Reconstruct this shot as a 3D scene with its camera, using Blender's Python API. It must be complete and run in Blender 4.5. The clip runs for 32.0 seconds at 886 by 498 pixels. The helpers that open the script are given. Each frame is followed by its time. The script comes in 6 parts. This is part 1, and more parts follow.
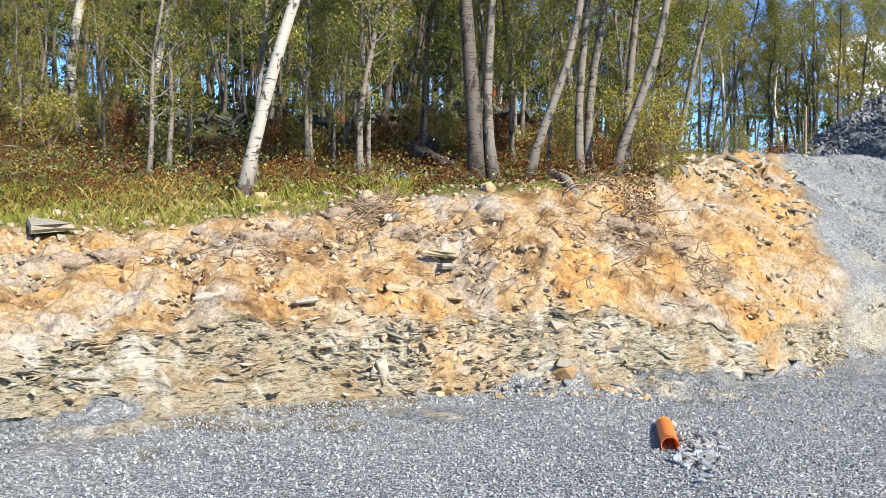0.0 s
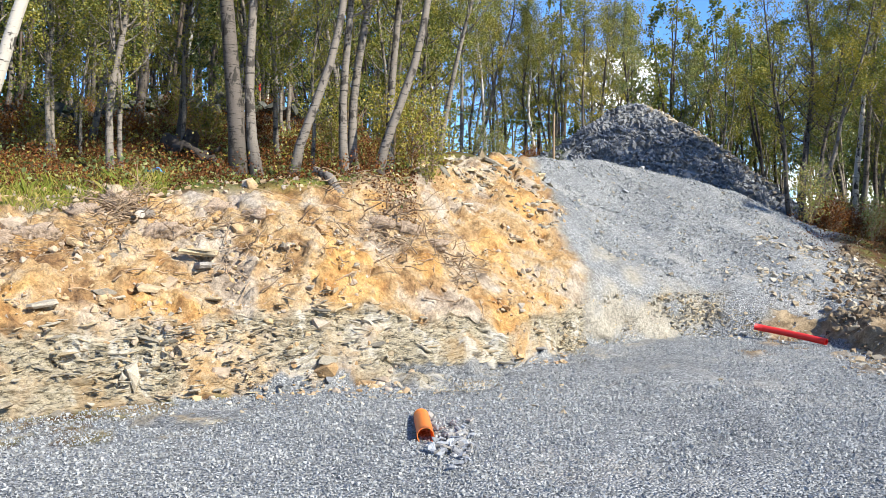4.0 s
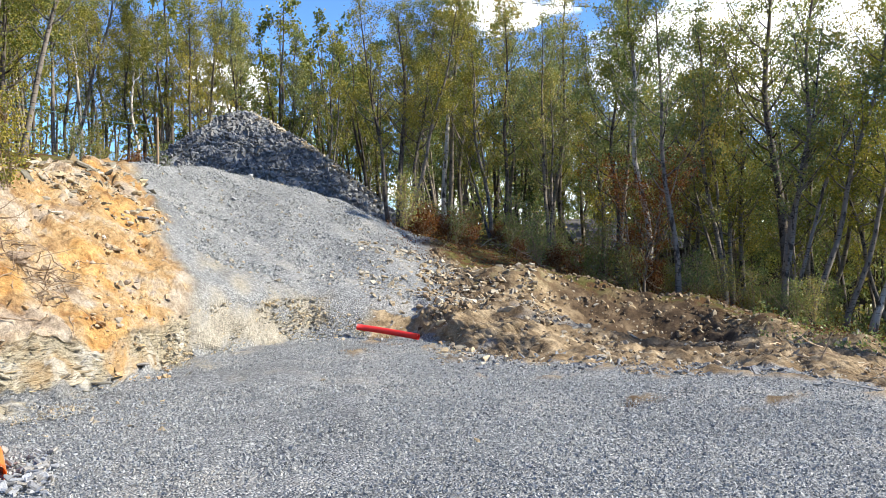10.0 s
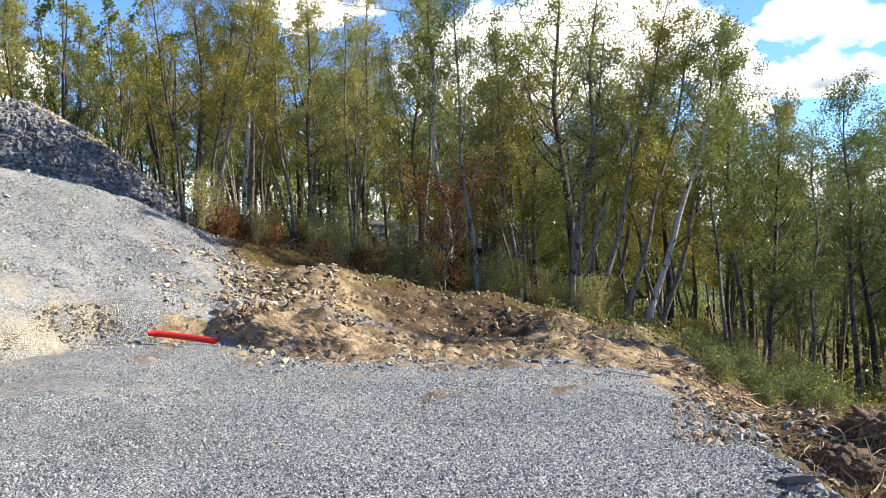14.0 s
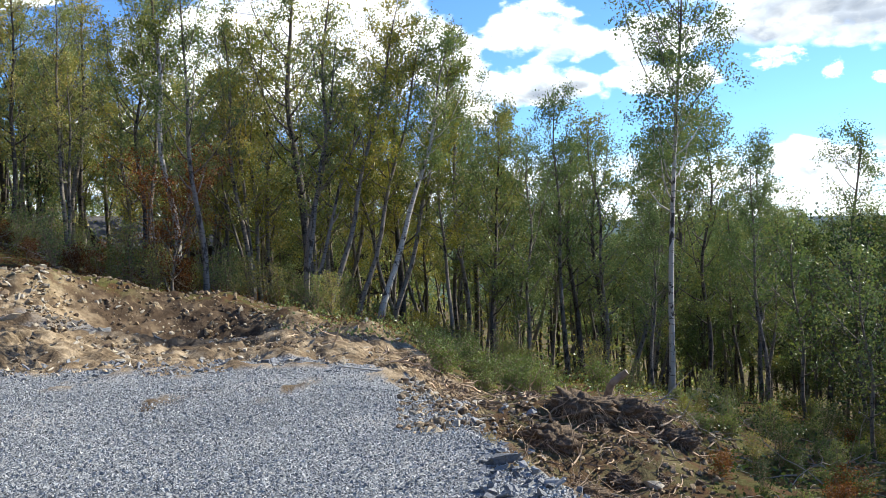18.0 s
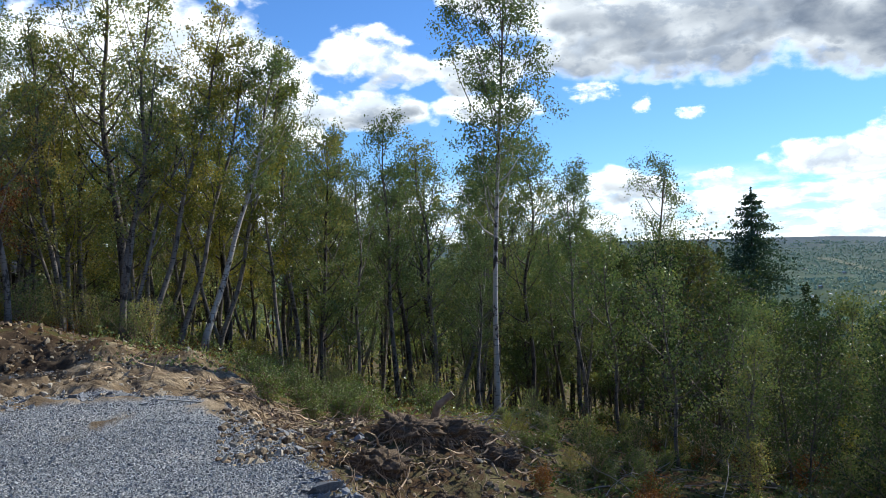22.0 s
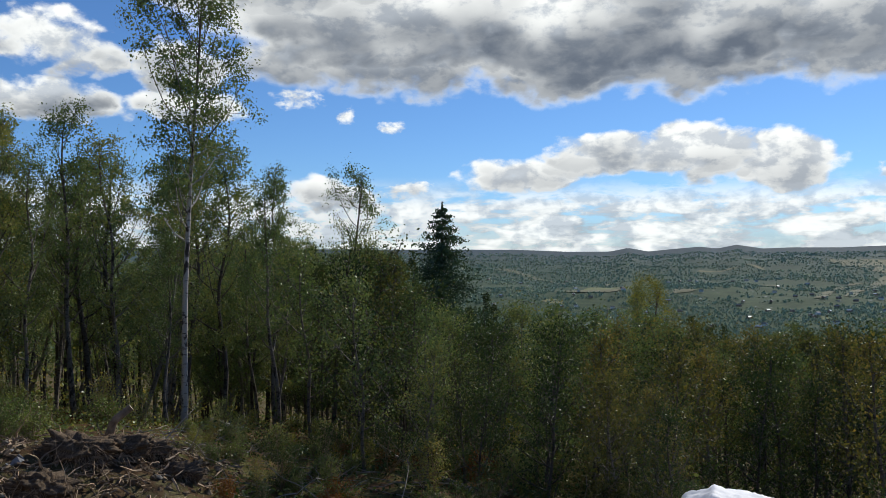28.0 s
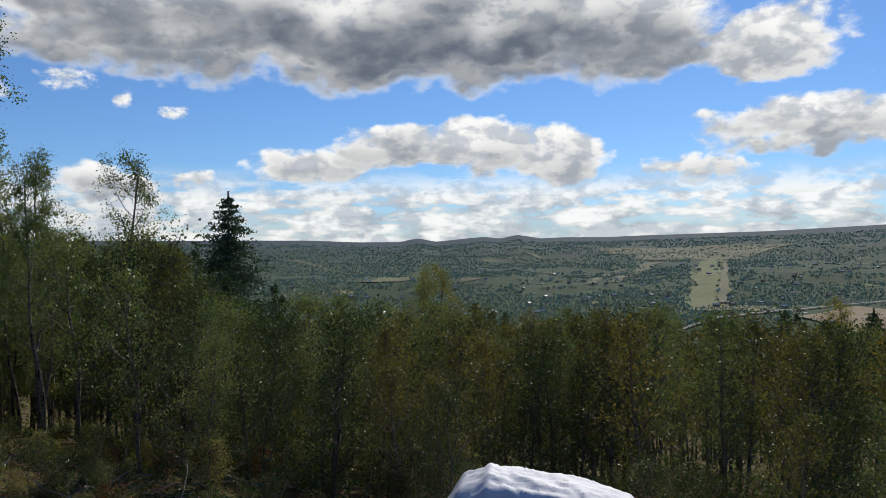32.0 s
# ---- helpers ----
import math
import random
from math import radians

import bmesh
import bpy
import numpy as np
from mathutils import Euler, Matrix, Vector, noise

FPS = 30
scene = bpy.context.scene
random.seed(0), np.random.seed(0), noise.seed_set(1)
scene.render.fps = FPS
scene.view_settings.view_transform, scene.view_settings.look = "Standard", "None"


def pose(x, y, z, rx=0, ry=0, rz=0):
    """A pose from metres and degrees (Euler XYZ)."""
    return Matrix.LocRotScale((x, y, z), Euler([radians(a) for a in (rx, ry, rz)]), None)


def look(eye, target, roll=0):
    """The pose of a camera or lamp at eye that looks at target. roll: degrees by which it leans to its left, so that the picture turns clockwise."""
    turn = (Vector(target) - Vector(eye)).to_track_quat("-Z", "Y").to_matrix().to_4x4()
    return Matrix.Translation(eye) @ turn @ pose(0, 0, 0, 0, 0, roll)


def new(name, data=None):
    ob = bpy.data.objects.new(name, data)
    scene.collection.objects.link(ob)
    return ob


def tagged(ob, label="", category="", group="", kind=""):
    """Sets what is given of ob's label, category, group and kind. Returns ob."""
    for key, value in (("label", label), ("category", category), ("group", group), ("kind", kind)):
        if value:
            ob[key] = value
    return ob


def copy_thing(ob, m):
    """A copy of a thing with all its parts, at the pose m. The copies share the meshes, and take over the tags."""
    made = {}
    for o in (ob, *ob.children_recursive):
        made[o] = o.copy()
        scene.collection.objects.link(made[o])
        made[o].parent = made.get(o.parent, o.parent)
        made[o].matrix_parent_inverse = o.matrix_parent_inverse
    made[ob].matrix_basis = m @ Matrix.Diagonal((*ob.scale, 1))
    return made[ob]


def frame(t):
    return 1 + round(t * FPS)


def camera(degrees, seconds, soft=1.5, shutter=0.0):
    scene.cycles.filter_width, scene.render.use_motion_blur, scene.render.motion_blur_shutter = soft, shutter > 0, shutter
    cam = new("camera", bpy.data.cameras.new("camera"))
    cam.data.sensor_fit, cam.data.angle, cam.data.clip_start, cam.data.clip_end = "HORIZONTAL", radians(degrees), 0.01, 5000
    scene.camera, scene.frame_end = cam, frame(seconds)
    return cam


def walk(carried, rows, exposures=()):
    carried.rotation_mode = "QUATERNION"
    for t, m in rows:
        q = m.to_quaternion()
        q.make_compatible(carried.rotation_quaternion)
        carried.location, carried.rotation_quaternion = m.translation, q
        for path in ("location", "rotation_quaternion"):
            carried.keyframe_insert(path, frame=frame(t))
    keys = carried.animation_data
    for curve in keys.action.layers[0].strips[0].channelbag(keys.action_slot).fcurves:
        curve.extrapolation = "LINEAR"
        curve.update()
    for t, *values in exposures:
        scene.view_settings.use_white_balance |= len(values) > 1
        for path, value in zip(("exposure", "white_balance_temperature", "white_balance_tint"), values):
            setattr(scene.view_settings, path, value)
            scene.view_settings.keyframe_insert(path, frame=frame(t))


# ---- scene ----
# camera: a person turning on the spot, phone at arm's length
REACH = 0.34
EYE_Z = 1.5
ROWS = (
   (0, 0.00, -0.71, 0.51), (0.5, 1.72, -0.79, 0.45), (1, 3.62, -0.91, 0.27), (1.5, 5.71, -0.99, 0.15),
   (2, 7.86, -0.98, 0.05), (2.5, 9.94, -0.86, 0.10), (3, 11.95, -0.77, 0.25), (3.5, 13.89, -0.76, 0.34),
   (5.5, 21.14, -0.72, 0.42), (6, 22.97, -0.85, 0.22), (6.5, 25.08, -0.96, -0.04), (7, 27.41, -0.92, -0.33),
   (7.5, 29.75, -0.79, -0.51), (8, 32.06, -0.63, -0.55), (8.5, 34.51, -0.51, -0.54), (9, 37.27, -0.45, -0.50),
   (9.5, 39.89, -0.37, -0.65), (10, 41.84, -0.29, -0.75), (10.5, 43.17, -0.20, -0.87), (11, 44.31, -0.10, -1.02),
   (11.5, 45.76, 0.06, -1.11), (12, 47.55, 0.16, -1.10), (12.5, 49.48, 0.15, -1.03), (13, 51.42, 0.06, -1.08),
   (13.5, 53.33, -0.13, -1.11), (14, 55.20, -0.46, -0.96), (14.5, 57.09, -0.87, -0.73), (16.5, 66.59, -1.31, -0.92),
   (17, 69.11, -1.14, -0.98), (17.5, 71.25, -1.02, -1.04), (18, 73.17, -0.97, -1.14), (18.5, 74.89, -0.95, -1.19),
   (19, 76.60, -0.97, -1.03), (19.5, 78.18, -1.02, -0.96), (20, 79.75, -0.88, -1.04), (20.5, 81.17, -0.63, -1.10),
   (21, 82.41, -0.24, -1.18), (21.5, 83.60, 0.16, -1.28), (22, 84.80, 0.48, -1.38), (22.5, 86.14, 0.69, -1.46),
   (23, 87.65, 0.87, -1.42), (23.5, 89.29, 1.02, -1.40), (24, 91.00, 1.14, -1.27), (24.5, 92.77, 1.22, -1.15),
   (25, 94.63, 1.30, -0.99), (25.5, 96.44, 1.26, -0.77), (27.5, 103.11, 0.75, -0.45), (28, 105.25, 0.72, -0.13),
   (28.5, 107.36, 0.61, 0.17), (29, 109.02, 0.41, 0.18), (29.5, 110.42, 0.29, -0.07), (30, 112.03, 0.21, -0.30),
   (30.5, 113.90, 0.12, -0.51), (31, 115.84, 0.04, -0.62), (31.5, 117.74, -0.01, -0.64), (32, 119.65, -0.01, -0.53),
)


def heading(az, d, z=0.0):
    """A place by its bearing in degrees (clockwise from +y) and its distance."""
    a = radians(az)
    return Vector((d * math.sin(a), d * math.cos(a), z))


cam = camera(56.35, 32.0, 0.85)
path = []
for t, turn, tilt, lean in ROWS:
    eye = heading(turn, REACH, EYE_Z)
    path.append((t, look(eye, eye + heading(turn, math.cos(radians(tilt)), math.sin(radians(tilt))), lean)))
EXPOSURES = ((0, 0.92, 6450, 6), (2, 0.87, 6450, 6), (3, 0.91, 6450, 6), (6, 1.12, 6450, 6), (8, 1.18, 6600, 6), (9, 1.1, 6650, 6), (10, 0.96, 6700, 6), (12, 0.92, 6850, 6), (13, 0.95, 6900, 7), (14, 1.1, 7000, 7),
             (17, 1.18, 6900, 7), (18.5, 0.6, 6250, 5), (21, 0.3, 6150, 5), (25, -0.1, 6250, 4), (28, -0.4, 6500, 6), (30, -0.45, 6550, 7), (32, -0.52, 6600, 8))
walk(cam, path, EXPOSURES)

# ---- sun and sky ----
SUN_AZ, SUN_EL = 142.0, 35.0
sun = new("sun", bpy.data.lights.new("sun", "SUN"))
sun.data.energy, sun.data.angle, sun.data.color = 5.0, radians(0.6), (1.0, 0.93, 0.82)
sun.matrix_world = look(heading(SUN_AZ, 100 * math.cos(radians(SUN_EL)), 100 * math.sin(radians(SUN_EL))), (0, 0, 0))


class Nodes:
    """Short names for building a node tree."""

    def __init__(self, tree):
        self.tree = tree
        tree.nodes.clear()

    def add(self, kind, inputs=None, **settings):
        n = self.tree.nodes.new(kind)
        for k, v in settings.items():
            setattr(n, k, v)
        for k, v in (inputs or {}).items():
            self.plug(n, k, v)
        return n

    def plug(self, n, k, v):
        s = n.inputs[k]
        if isinstance(v, bpy.types.NodeSocket):
            self.tree.links.new(v, s)
        elif isinstance(v, bpy.types.Node):
            self.tree.links.new(v.outputs[0], s)
        else:
            s.default_value = v

    def math(self, op, a, b=0.0, clamp=False, c=None):
        n = self.add("ShaderNodeMath", {0: a, 1: b}, operation=op, use_clamp=clamp)
        if c is not None:
            self.plug(n, 2, c)
        return n.outputs[0]

    def mix(self, f, a, b, blend="MIX"):
        n = self.add("ShaderNodeMix", {0: f, 6: a, 7: b}, data_type="RGBA", blend_type=blend)
        return n.outputs[2]

    def ramp(self, f, *stops):
        n = self.add("ShaderNodeValToRGB", {0: f})
        e = n.color_ramp.elements
        while len(e) < len(stops):
            e.new(0.5)
        for i, (p, c) in enumerate(stops):
            e[i].position = p
            e[i].color = (*c, 1) if isinstance(c, tuple) else (c, c, c, 1)
        return n.outputs[0]

    def step(self, v, lo, hi):
        return self.add("ShaderNodeMapRange", {0: v, 1: lo, 2: hi}, interpolation_type="SMOOTHSTEP").outputs[0]

    def noise(self, vec, scale, detail=4.0, rough=0.55, dist=0.0):
        n = self.add("ShaderNodeTexNoise", {"Scale": scale, "Detail": detail, "Roughness": rough, "Distortion": dist})
        if vec is not None:
            self.plug(n, "Vector", vec)
        return n.outputs[0]

    def voronoi(self, vec, scale, feature="F1", out=0, rand=1.0):
        n = self.add("ShaderNodeTexVoronoi", {"Scale": scale, "Randomness": rand}, feature=feature)
        if vec is not None:
            self.plug(n, "Vector", vec)
        return n.outputs[out]

    def scaled(self, vec, s):
        return self.add("ShaderNodeMapping", {0: vec, 3: s}).outputs[0]


# clouds: bearing, height in degrees, half width, half height, how dark the base is
CLOUDS = (
    (102, 15.2, 14, 5.2, 1.0), (113, 14.6, 10, 5.2, 1.0), (122, 15.2, 9, 5.4, 1.0), (132, 15.0, 8, 4.8, 0.9), (93, 18.2, 9, 2.6, 0.6), (122, 25, 26, 7.5, 0.8),
    (110, 5.6, 5, 1.5, 0.5), (116.0, 7.0, 4.6, 2.0, 0.55), (122.5, 6.8, 4.6, 2.3, 0.6), (128, 6.0, 4, 2.0, 0.45), (145, 7.6, 8, 2.5, 0.6), (141, 13.0, 6, 3.0, 0.4), (153, 11, 6, 3, 0.6),
    (80.5, 13.2, 4.6, 2.6, 0.75), (87.6, 12.6, 3.2, 2.4, 0.8), (79, 10.0, 5.5, 1.7, 0.9), (88, 9.8, 4.5, 1.5, 0.85), (95.6, 10.9, 2.3, 0.9, 0.1),
    (101.6, 9.0, 1.1, 0.6, 0.0), (98.6, 9.7, 0.8, 1.0, 0.0), (103.5, 4.6, 2.8, 1.0, 0.55), (97, 4.4, 4.0, 1.5, 0.75), (66, 12.5, 6.5, 5.5, 0.2),
    (27, 10.6, 3.6, 2.3, 0.0), (51, 7.0, 2.6, 2.0, 0.0), (64, 17.4, 8, 1.6, 0.0), (74, 10, 3.5, 4.0, 0.1), (136, 5.0, 5, 1.2, 0.4), (59, 11, 6.5, 5.5, 0.1), (45, 15.5, 5, 1.8, 0.0),
)
world = bpy.data.worlds.new("sky")
world.use_nodes = True
scene.world = world
w = Nodes(world.node_tree)
way = w.add("ShaderNodeTexCoord").outputs["Generated"]
sep = w.add("ShaderNodeSeparateXYZ", {0: way})
bearing = w.math("MULTIPLY", w.math("ARCTAN2", sep.outputs[0], sep.outputs[1]), 57.2958)
height = w.math("MULTIPLY", w.math("ARCSINE", sep.outputs[2]), 57.2958)
squat = w.scaled(way, (1, 1, 1.6))
billow = w.noise(squat, 9.0, 3.0, 0.5, 0.25)
heads = w.math("SUBTRACT", 0.55, w.voronoi(w.add("ShaderNodeVectorMath", {0: squat, 1: w.scaled(w.add("ShaderNodeTexNoise", {"Vector": squat, "Scale": 22.0, "Detail": 4.0}).outputs["Color"], (.05, .05, .05))}, operation="ADD").outputs[0], 24.0, "SMOOTH_F1"))
fluff = w.noise(squat, 42.0, 6.0, 0.62, 0.2)
rag = w.math("ADD", w.math("MULTIPLY", w.math("SUBTRACT", billow, 0.5), 2.6), w.math("MULTIPLY", heads, 1.1))
knobs = w.math("SUBTRACT", 0.5, w.voronoi(squat, 62.0, "SMOOTH_F1"))
rag = w.math("ADD", rag, w.math("ADD", w.math("MULTIPLY", w.math("SUBTRACT", fluff, 0.5), 1.0), w.math("MULTIPLY", knobs, 0.5)))
fine_rag = w.math("ADD", rag, w.math("MULTIPLY", w.math("SUBTRACT", fluff, 0.52), 2.6))
calm_rag = w.math("ADD", w.math("MULTIPLY", rag, 0.55), 0.26)
swell = w.noise(squat, 8.0, 2.0, 0.45, 0.15)
puffs = w.noise(w.scaled(way, (1, 1, 2.0)), 17.0, 6.0, 0.55, 0.3)
cover, shade = 0.0, 0.0
for az, el, hw, hh, dark in CLOUDS:
    u = w.math("DIVIDE", w.math("SUBTRACT", bearing, az), hw)
    v = w.math("DIVIDE", w.math("SUBTRACT", height, el), hh)
    below = w.math("MULTIPLY", w.math("MINIMUM", v, 0.0), 0.7)
    r2 = w.math("ADD", w.math("MULTIPLY", u, u), w.math("ADD", w.math("MULTIPLY", v, v), w.math("MULTIPLY", below, below)))
    body = w.math("ADD", w.math("SUBTRACT", 0.72, r2), fine_rag if hh < 1.3 else calm_rag if hh > 4 else rag)
    mask = w.step(body, -0.08, 0.5 if hh > 1.3 else 1.0)
    low = w.step(w.math("SUBTRACT", v, w.math("MULTIPLY", w.math("SUBTRACT", swell, 0.5), 2.2)), 0.85, -0.35)
    deep = w.step(w.math("ADD", body, w.math("MULTIPLY", w.math("SUBTRACT", puffs, 0.5), 0.8)), 0.14, 0.95)
    cover = w.math("MAXIMUM", cover, mask)
    base = w.math("MULTIPLY", w.math("MULTIPLY", w.step(v, 0.0, -0.55), 0.8), w.step(body, 0.0, 0.45))
    shade = w.math("MAXIMUM", shade, w.math("MULTIPLY", w.math("MULTIPLY", low, dark), w.math("MAXIMUM", deep, base)))
# thin broken layer low over the hills, fair-weather flecks overhead
layer = w.noise(w.scaled(way, (9, 9, 36)), 2.0, 7.0, 0.58, 0.2)
thin = w.math("MULTIPLY", w.step(w.math("ADD", layer, w.math("MULTIPLY", heads, 0.2)), 0.34, 0.54), w.step(height, 5.8, 3.4))
veil = w.math("MULTIPLY", w.step(height, 3.6, 0.6), 0.6)
flecks = w.math("MULTIPLY", w.step(billow, 0.62, 0.74), w.step(height, 20.0, 30.0))
cover = w.math("MAXIMUM", cover, w.math("MAXIMUM", w.math("MULTIPLY", thin, 0.92), w.math("MAXIMUM", veil, flecks)))
sky = w.add("ShaderNodeTexSky", sky_type="NISHITA", sun_disc=False, sun_elevation=radians(SUN_EL), sun_rotation=radians(SUN_AZ),
            altitude=800, air_density=1.0, dust_density=0.2, ozone_density=3.0)
blue = w.mix(1.0, sky.outputs[0], (0.72, 1.0, 1.4, 1), "MULTIPLY")
soft = w.math("MULTIPLY", shade, w.add("ShaderNodeMapRange", {0: puffs, 1: 0.34, 2: 0.66, 3: 1.05, 4: 0.84}).outputs[0], True)
grey_layer = w.math("MULTIPLY", w.math("MULTIPLY", w.step(layer, 0.6, 0.4), w.step(height, 4.4, 2.2)), 0.45)
white = w.mix(w.step(w.math("ADD", w.math("ADD", w.math("MULTIPLY", puffs, 0.6), w.math("MULTIPLY", fluff, 0.4)), w.math("MULTIPLY", knobs, 0.12)), 0.42, 0.56), (8.2, 8.7, 9.6, 1), (14.0, 14.0, 14.0, 1))
cloud = w.mix(w.math("MAXIMUM", soft, grey_layer), white, (1.9, 2.25, 2.95, 1))
w.add("ShaderNodeOutputWorld", {0: w.add("ShaderNodeBackground", {0: w.mix(cover, blue, cloud), 1: 0.1})})

# ---- noise in arrays ----
def lattice(ix, iy, iz, seed):
    h = (ix * 374761393 + iy * 668265263 + iz * 2147483647 + seed * 974634777).astype(np.int64) & 0xFFFFFFFF
    h = ((h ^ (h >> 13)) * 1274126177) & 0xFFFFFFFF
    h = h ^ (h >> 16)
    return (h & 0xFFFF) / 65535.0


def vnoise(x, y, z, seed=0):
    """Value noise, -1 to 1, on arrays."""
    x, y, z = np.broadcast_arrays(np.asarray(x, float), np.asarray(y, float), np.asarray(z, float))
    ix, iy, iz = (np.floor(a).astype(np.int64) for a in (x, y, z))
    fx, fy, fz = x - ix, y - iy, z - iz
    fx, fy, fz = (f * f * (3 - 2 * f) for f in (fx, fy, fz))
    total = 0
    for a in (0, 1):
        for b in (0, 1):
            for c in (0, 1):
                wgt = (fx if a else 1 - fx) * (fy if b else 1 - fy) * (fz if c else 1 - fz)
                total = total + wgt * lattice(ix + a, iy + b, iz + c, seed)
    return total * 2 - 1


def fractal(x, y, z, octaves=4, seed=0, gain=0.5):
    total, amp, f = 0, 1.0, 1.0
    for o in range(octaves):
        total = total + amp * vnoise(np.asarray(x) * f, np.asarray(y) * f, np.asarray(z) * f, seed + o)
        amp, f = amp * gain, f * 2.03
    return total


def smooth(x, a, b):
    q = np.clip((np.asarray(x, float) - a) / (b - a), 0, 1)
    return q * q * (3 - 2 * q)


# ---- the lie of the land, by bearing: distance and height of each break of slope ----
FOOT = ((-75, 6.8, 0), (-35, 7.1, 0), (-25, 7.3, 0), (-15, 7.6, 0), (-4, 8.1, 0), (8, 8.6, 0), (20, 9.8, 0), (26, 12.2, 0), (33, 14.0, 0),
        (40, 14.2, 0), (43.5, 12.3, 0), (47.5, 10.9, 0), (55, 10.9, -0.03), (62, 11.0, -0.06), (68, 10.9, -0.12), (72, 9.7, -0.15), (76, 7.0, -0.1),
        (80, 5.5, -0.05), (86, 4.7, -0.05), (95, 4.2, 0), (130, 4.0, 0), (170, 5, 0), (230, 8, 0), (270, 7, 0), (285, 6.8, 0))
LEDGE = ((-75, 7.4, .75), (-35, 7.7, .75), (-25, 7.9, .76), (-15, 8.1, .74), (-4, 8.6, .78), (8, 9.2, .88), (20, 10.3, .52), (26, 12.5, .68), (33, 14.3, .66),
         (40, 14.9, .55), (44, 13.8, .30), (48, 12.4, .22), (51.5, 12.4, .02), (55, 12.6, -.08), (60, 12.8, -.1), (63, 12.6, 0), (68, 11.8, -.15), (72, 10.6, -.35), (76, 8.0, -.75),
         (80, 6.6, -.9), (86, 6.0, -1.1), (95, 5.8, -1.2), (130, 5.8, -1.3), (170, 7, -1), (230, 10, 0), (270, 7.6, .7), (285, 7.4, .75))
CREST = ((-75, 10.2, 1.65), (-35, 10.4, 1.65), (-25, 10.4, 1.65), (-15, 10.5, 1.75), (-4, 10.6, 2.0), (8, 11.2, 2.05), (14, 12.6, 2.45), (20, 16.5, 3.15), (26, 20, 3.45),
         (33, 22, 2.85), (40, 22, 1.75), (44, 17.2, .85), (48, 17, .85), (51.5, 18, .6), (55, 19.5, .3), (58, 19.5, .22), (62, 17.5, -.1), (68, 17, -.45), (72, 15, -.7), (76, 11.5, -.8),
         (80, 11.3, -.85), (86, 12.0, -1.1), (95, 12, -1.7), (130, 10, -2.2), (170, 12, -2.5), (230, 20, 0), (270, 10.4, 1.5), (285, 10.2, 1.65))
FLOOR = ((-75, 17.5, 3.3), (-35, 17.5, 3.3), (-25, 17.5, 3.3), (-15, 17.5, 3.3), (-4, 18.5, 3.7), (8, 18.5, 3.7), (20, 23, 3.6), (26, 27, 3.5),
         (33, 28, 3.0), (40, 27, 2.1), (44, 24, 1.7), (49, 24, 1.2), (55, 25, .3), (62, 24, -.6), (68, 23, -.9), (72, 22, -1.2), (76, 20, -1.7),
         (80, 19, -1.9), (86, 18.5, -2.1), (95, 21, -2.8), (130, 22, -4.6), (170, 30, -5), (230, 40, 0), (270, 18, 3), (285, 17.5, 3.3))
HILL = ((-75, 80, 14), (-35, 80, 14), (-15, 80, 13.5), (8, 80, 11), (20, 80, 6.5), (33, 80, 4), (44, 80, 2), (55, 80, -3), (62, 80, -5), (72, 80, -9),
        (86, 80, -13), (95, 80, -16), (130, 80, -19), (170, 80, -14), (230, 80, 0), (270, 80, 12), (285, 80, 14))
SKYLINE = ((-75, 1.5), (40, 1.5), (70, 0.8), (95, 0.72), (110, 0.66), (114, 0.5), (116.6, 0.5), (117.9, 0.75), (119.2, 0.5), (121, 0.68), (122.5, 0.8), (123.6, 0.68), (124.8, 0.92), (126.4, 0.66), (128, 0.72), (131, 0.7), (133, 0.78), (141, 0.95), (148, 1.25), (165, 2.0), (230, 1.5), (285, 1.5))
VALLEY = ((-75, 20), (30, 10), (60, -60), (85, -150), (150, -165), (180, -140), (230, 0), (285, 20))


def along(table, az, col):
    t = np.array(table)
    az = (np.asarray(az, float) + 75) % 360 - 75
    return np.interp(az, t[:, 0], t[:, col])


def breaks(az):
    """Distances and heights of the breaks of slope along a bearing, near to far."""
    ds = [np.zeros_like(np.asarray(az, float))]
    zs = [np.zeros_like(ds[0])]
    for table in (FOOT, LEDGE, CREST, FLOOR, HILL):
        ds.append(along(table, az, 1))
        zs.append(along(table, az, 2))
    ds.append(np.full_like(ds[0], 1500.0)), zs.append(along(VALLEY, az, 1))
    ds.append(np.full_like(ds[0], 4700.0)), zs.append(1.5 + 4700 * np.tan(np.radians(along(SKYLINE, az, 1))))
    return ds, zs


def mound(az, d, az0, d0, across, deep, up):
    """A rounded heap (or hollow) on the ground."""
    a = (az - az0) * np.pi / 180 * d0 / across
    b = (d - d0) / deep
    return up * np.exp(-(a * a + b * b))


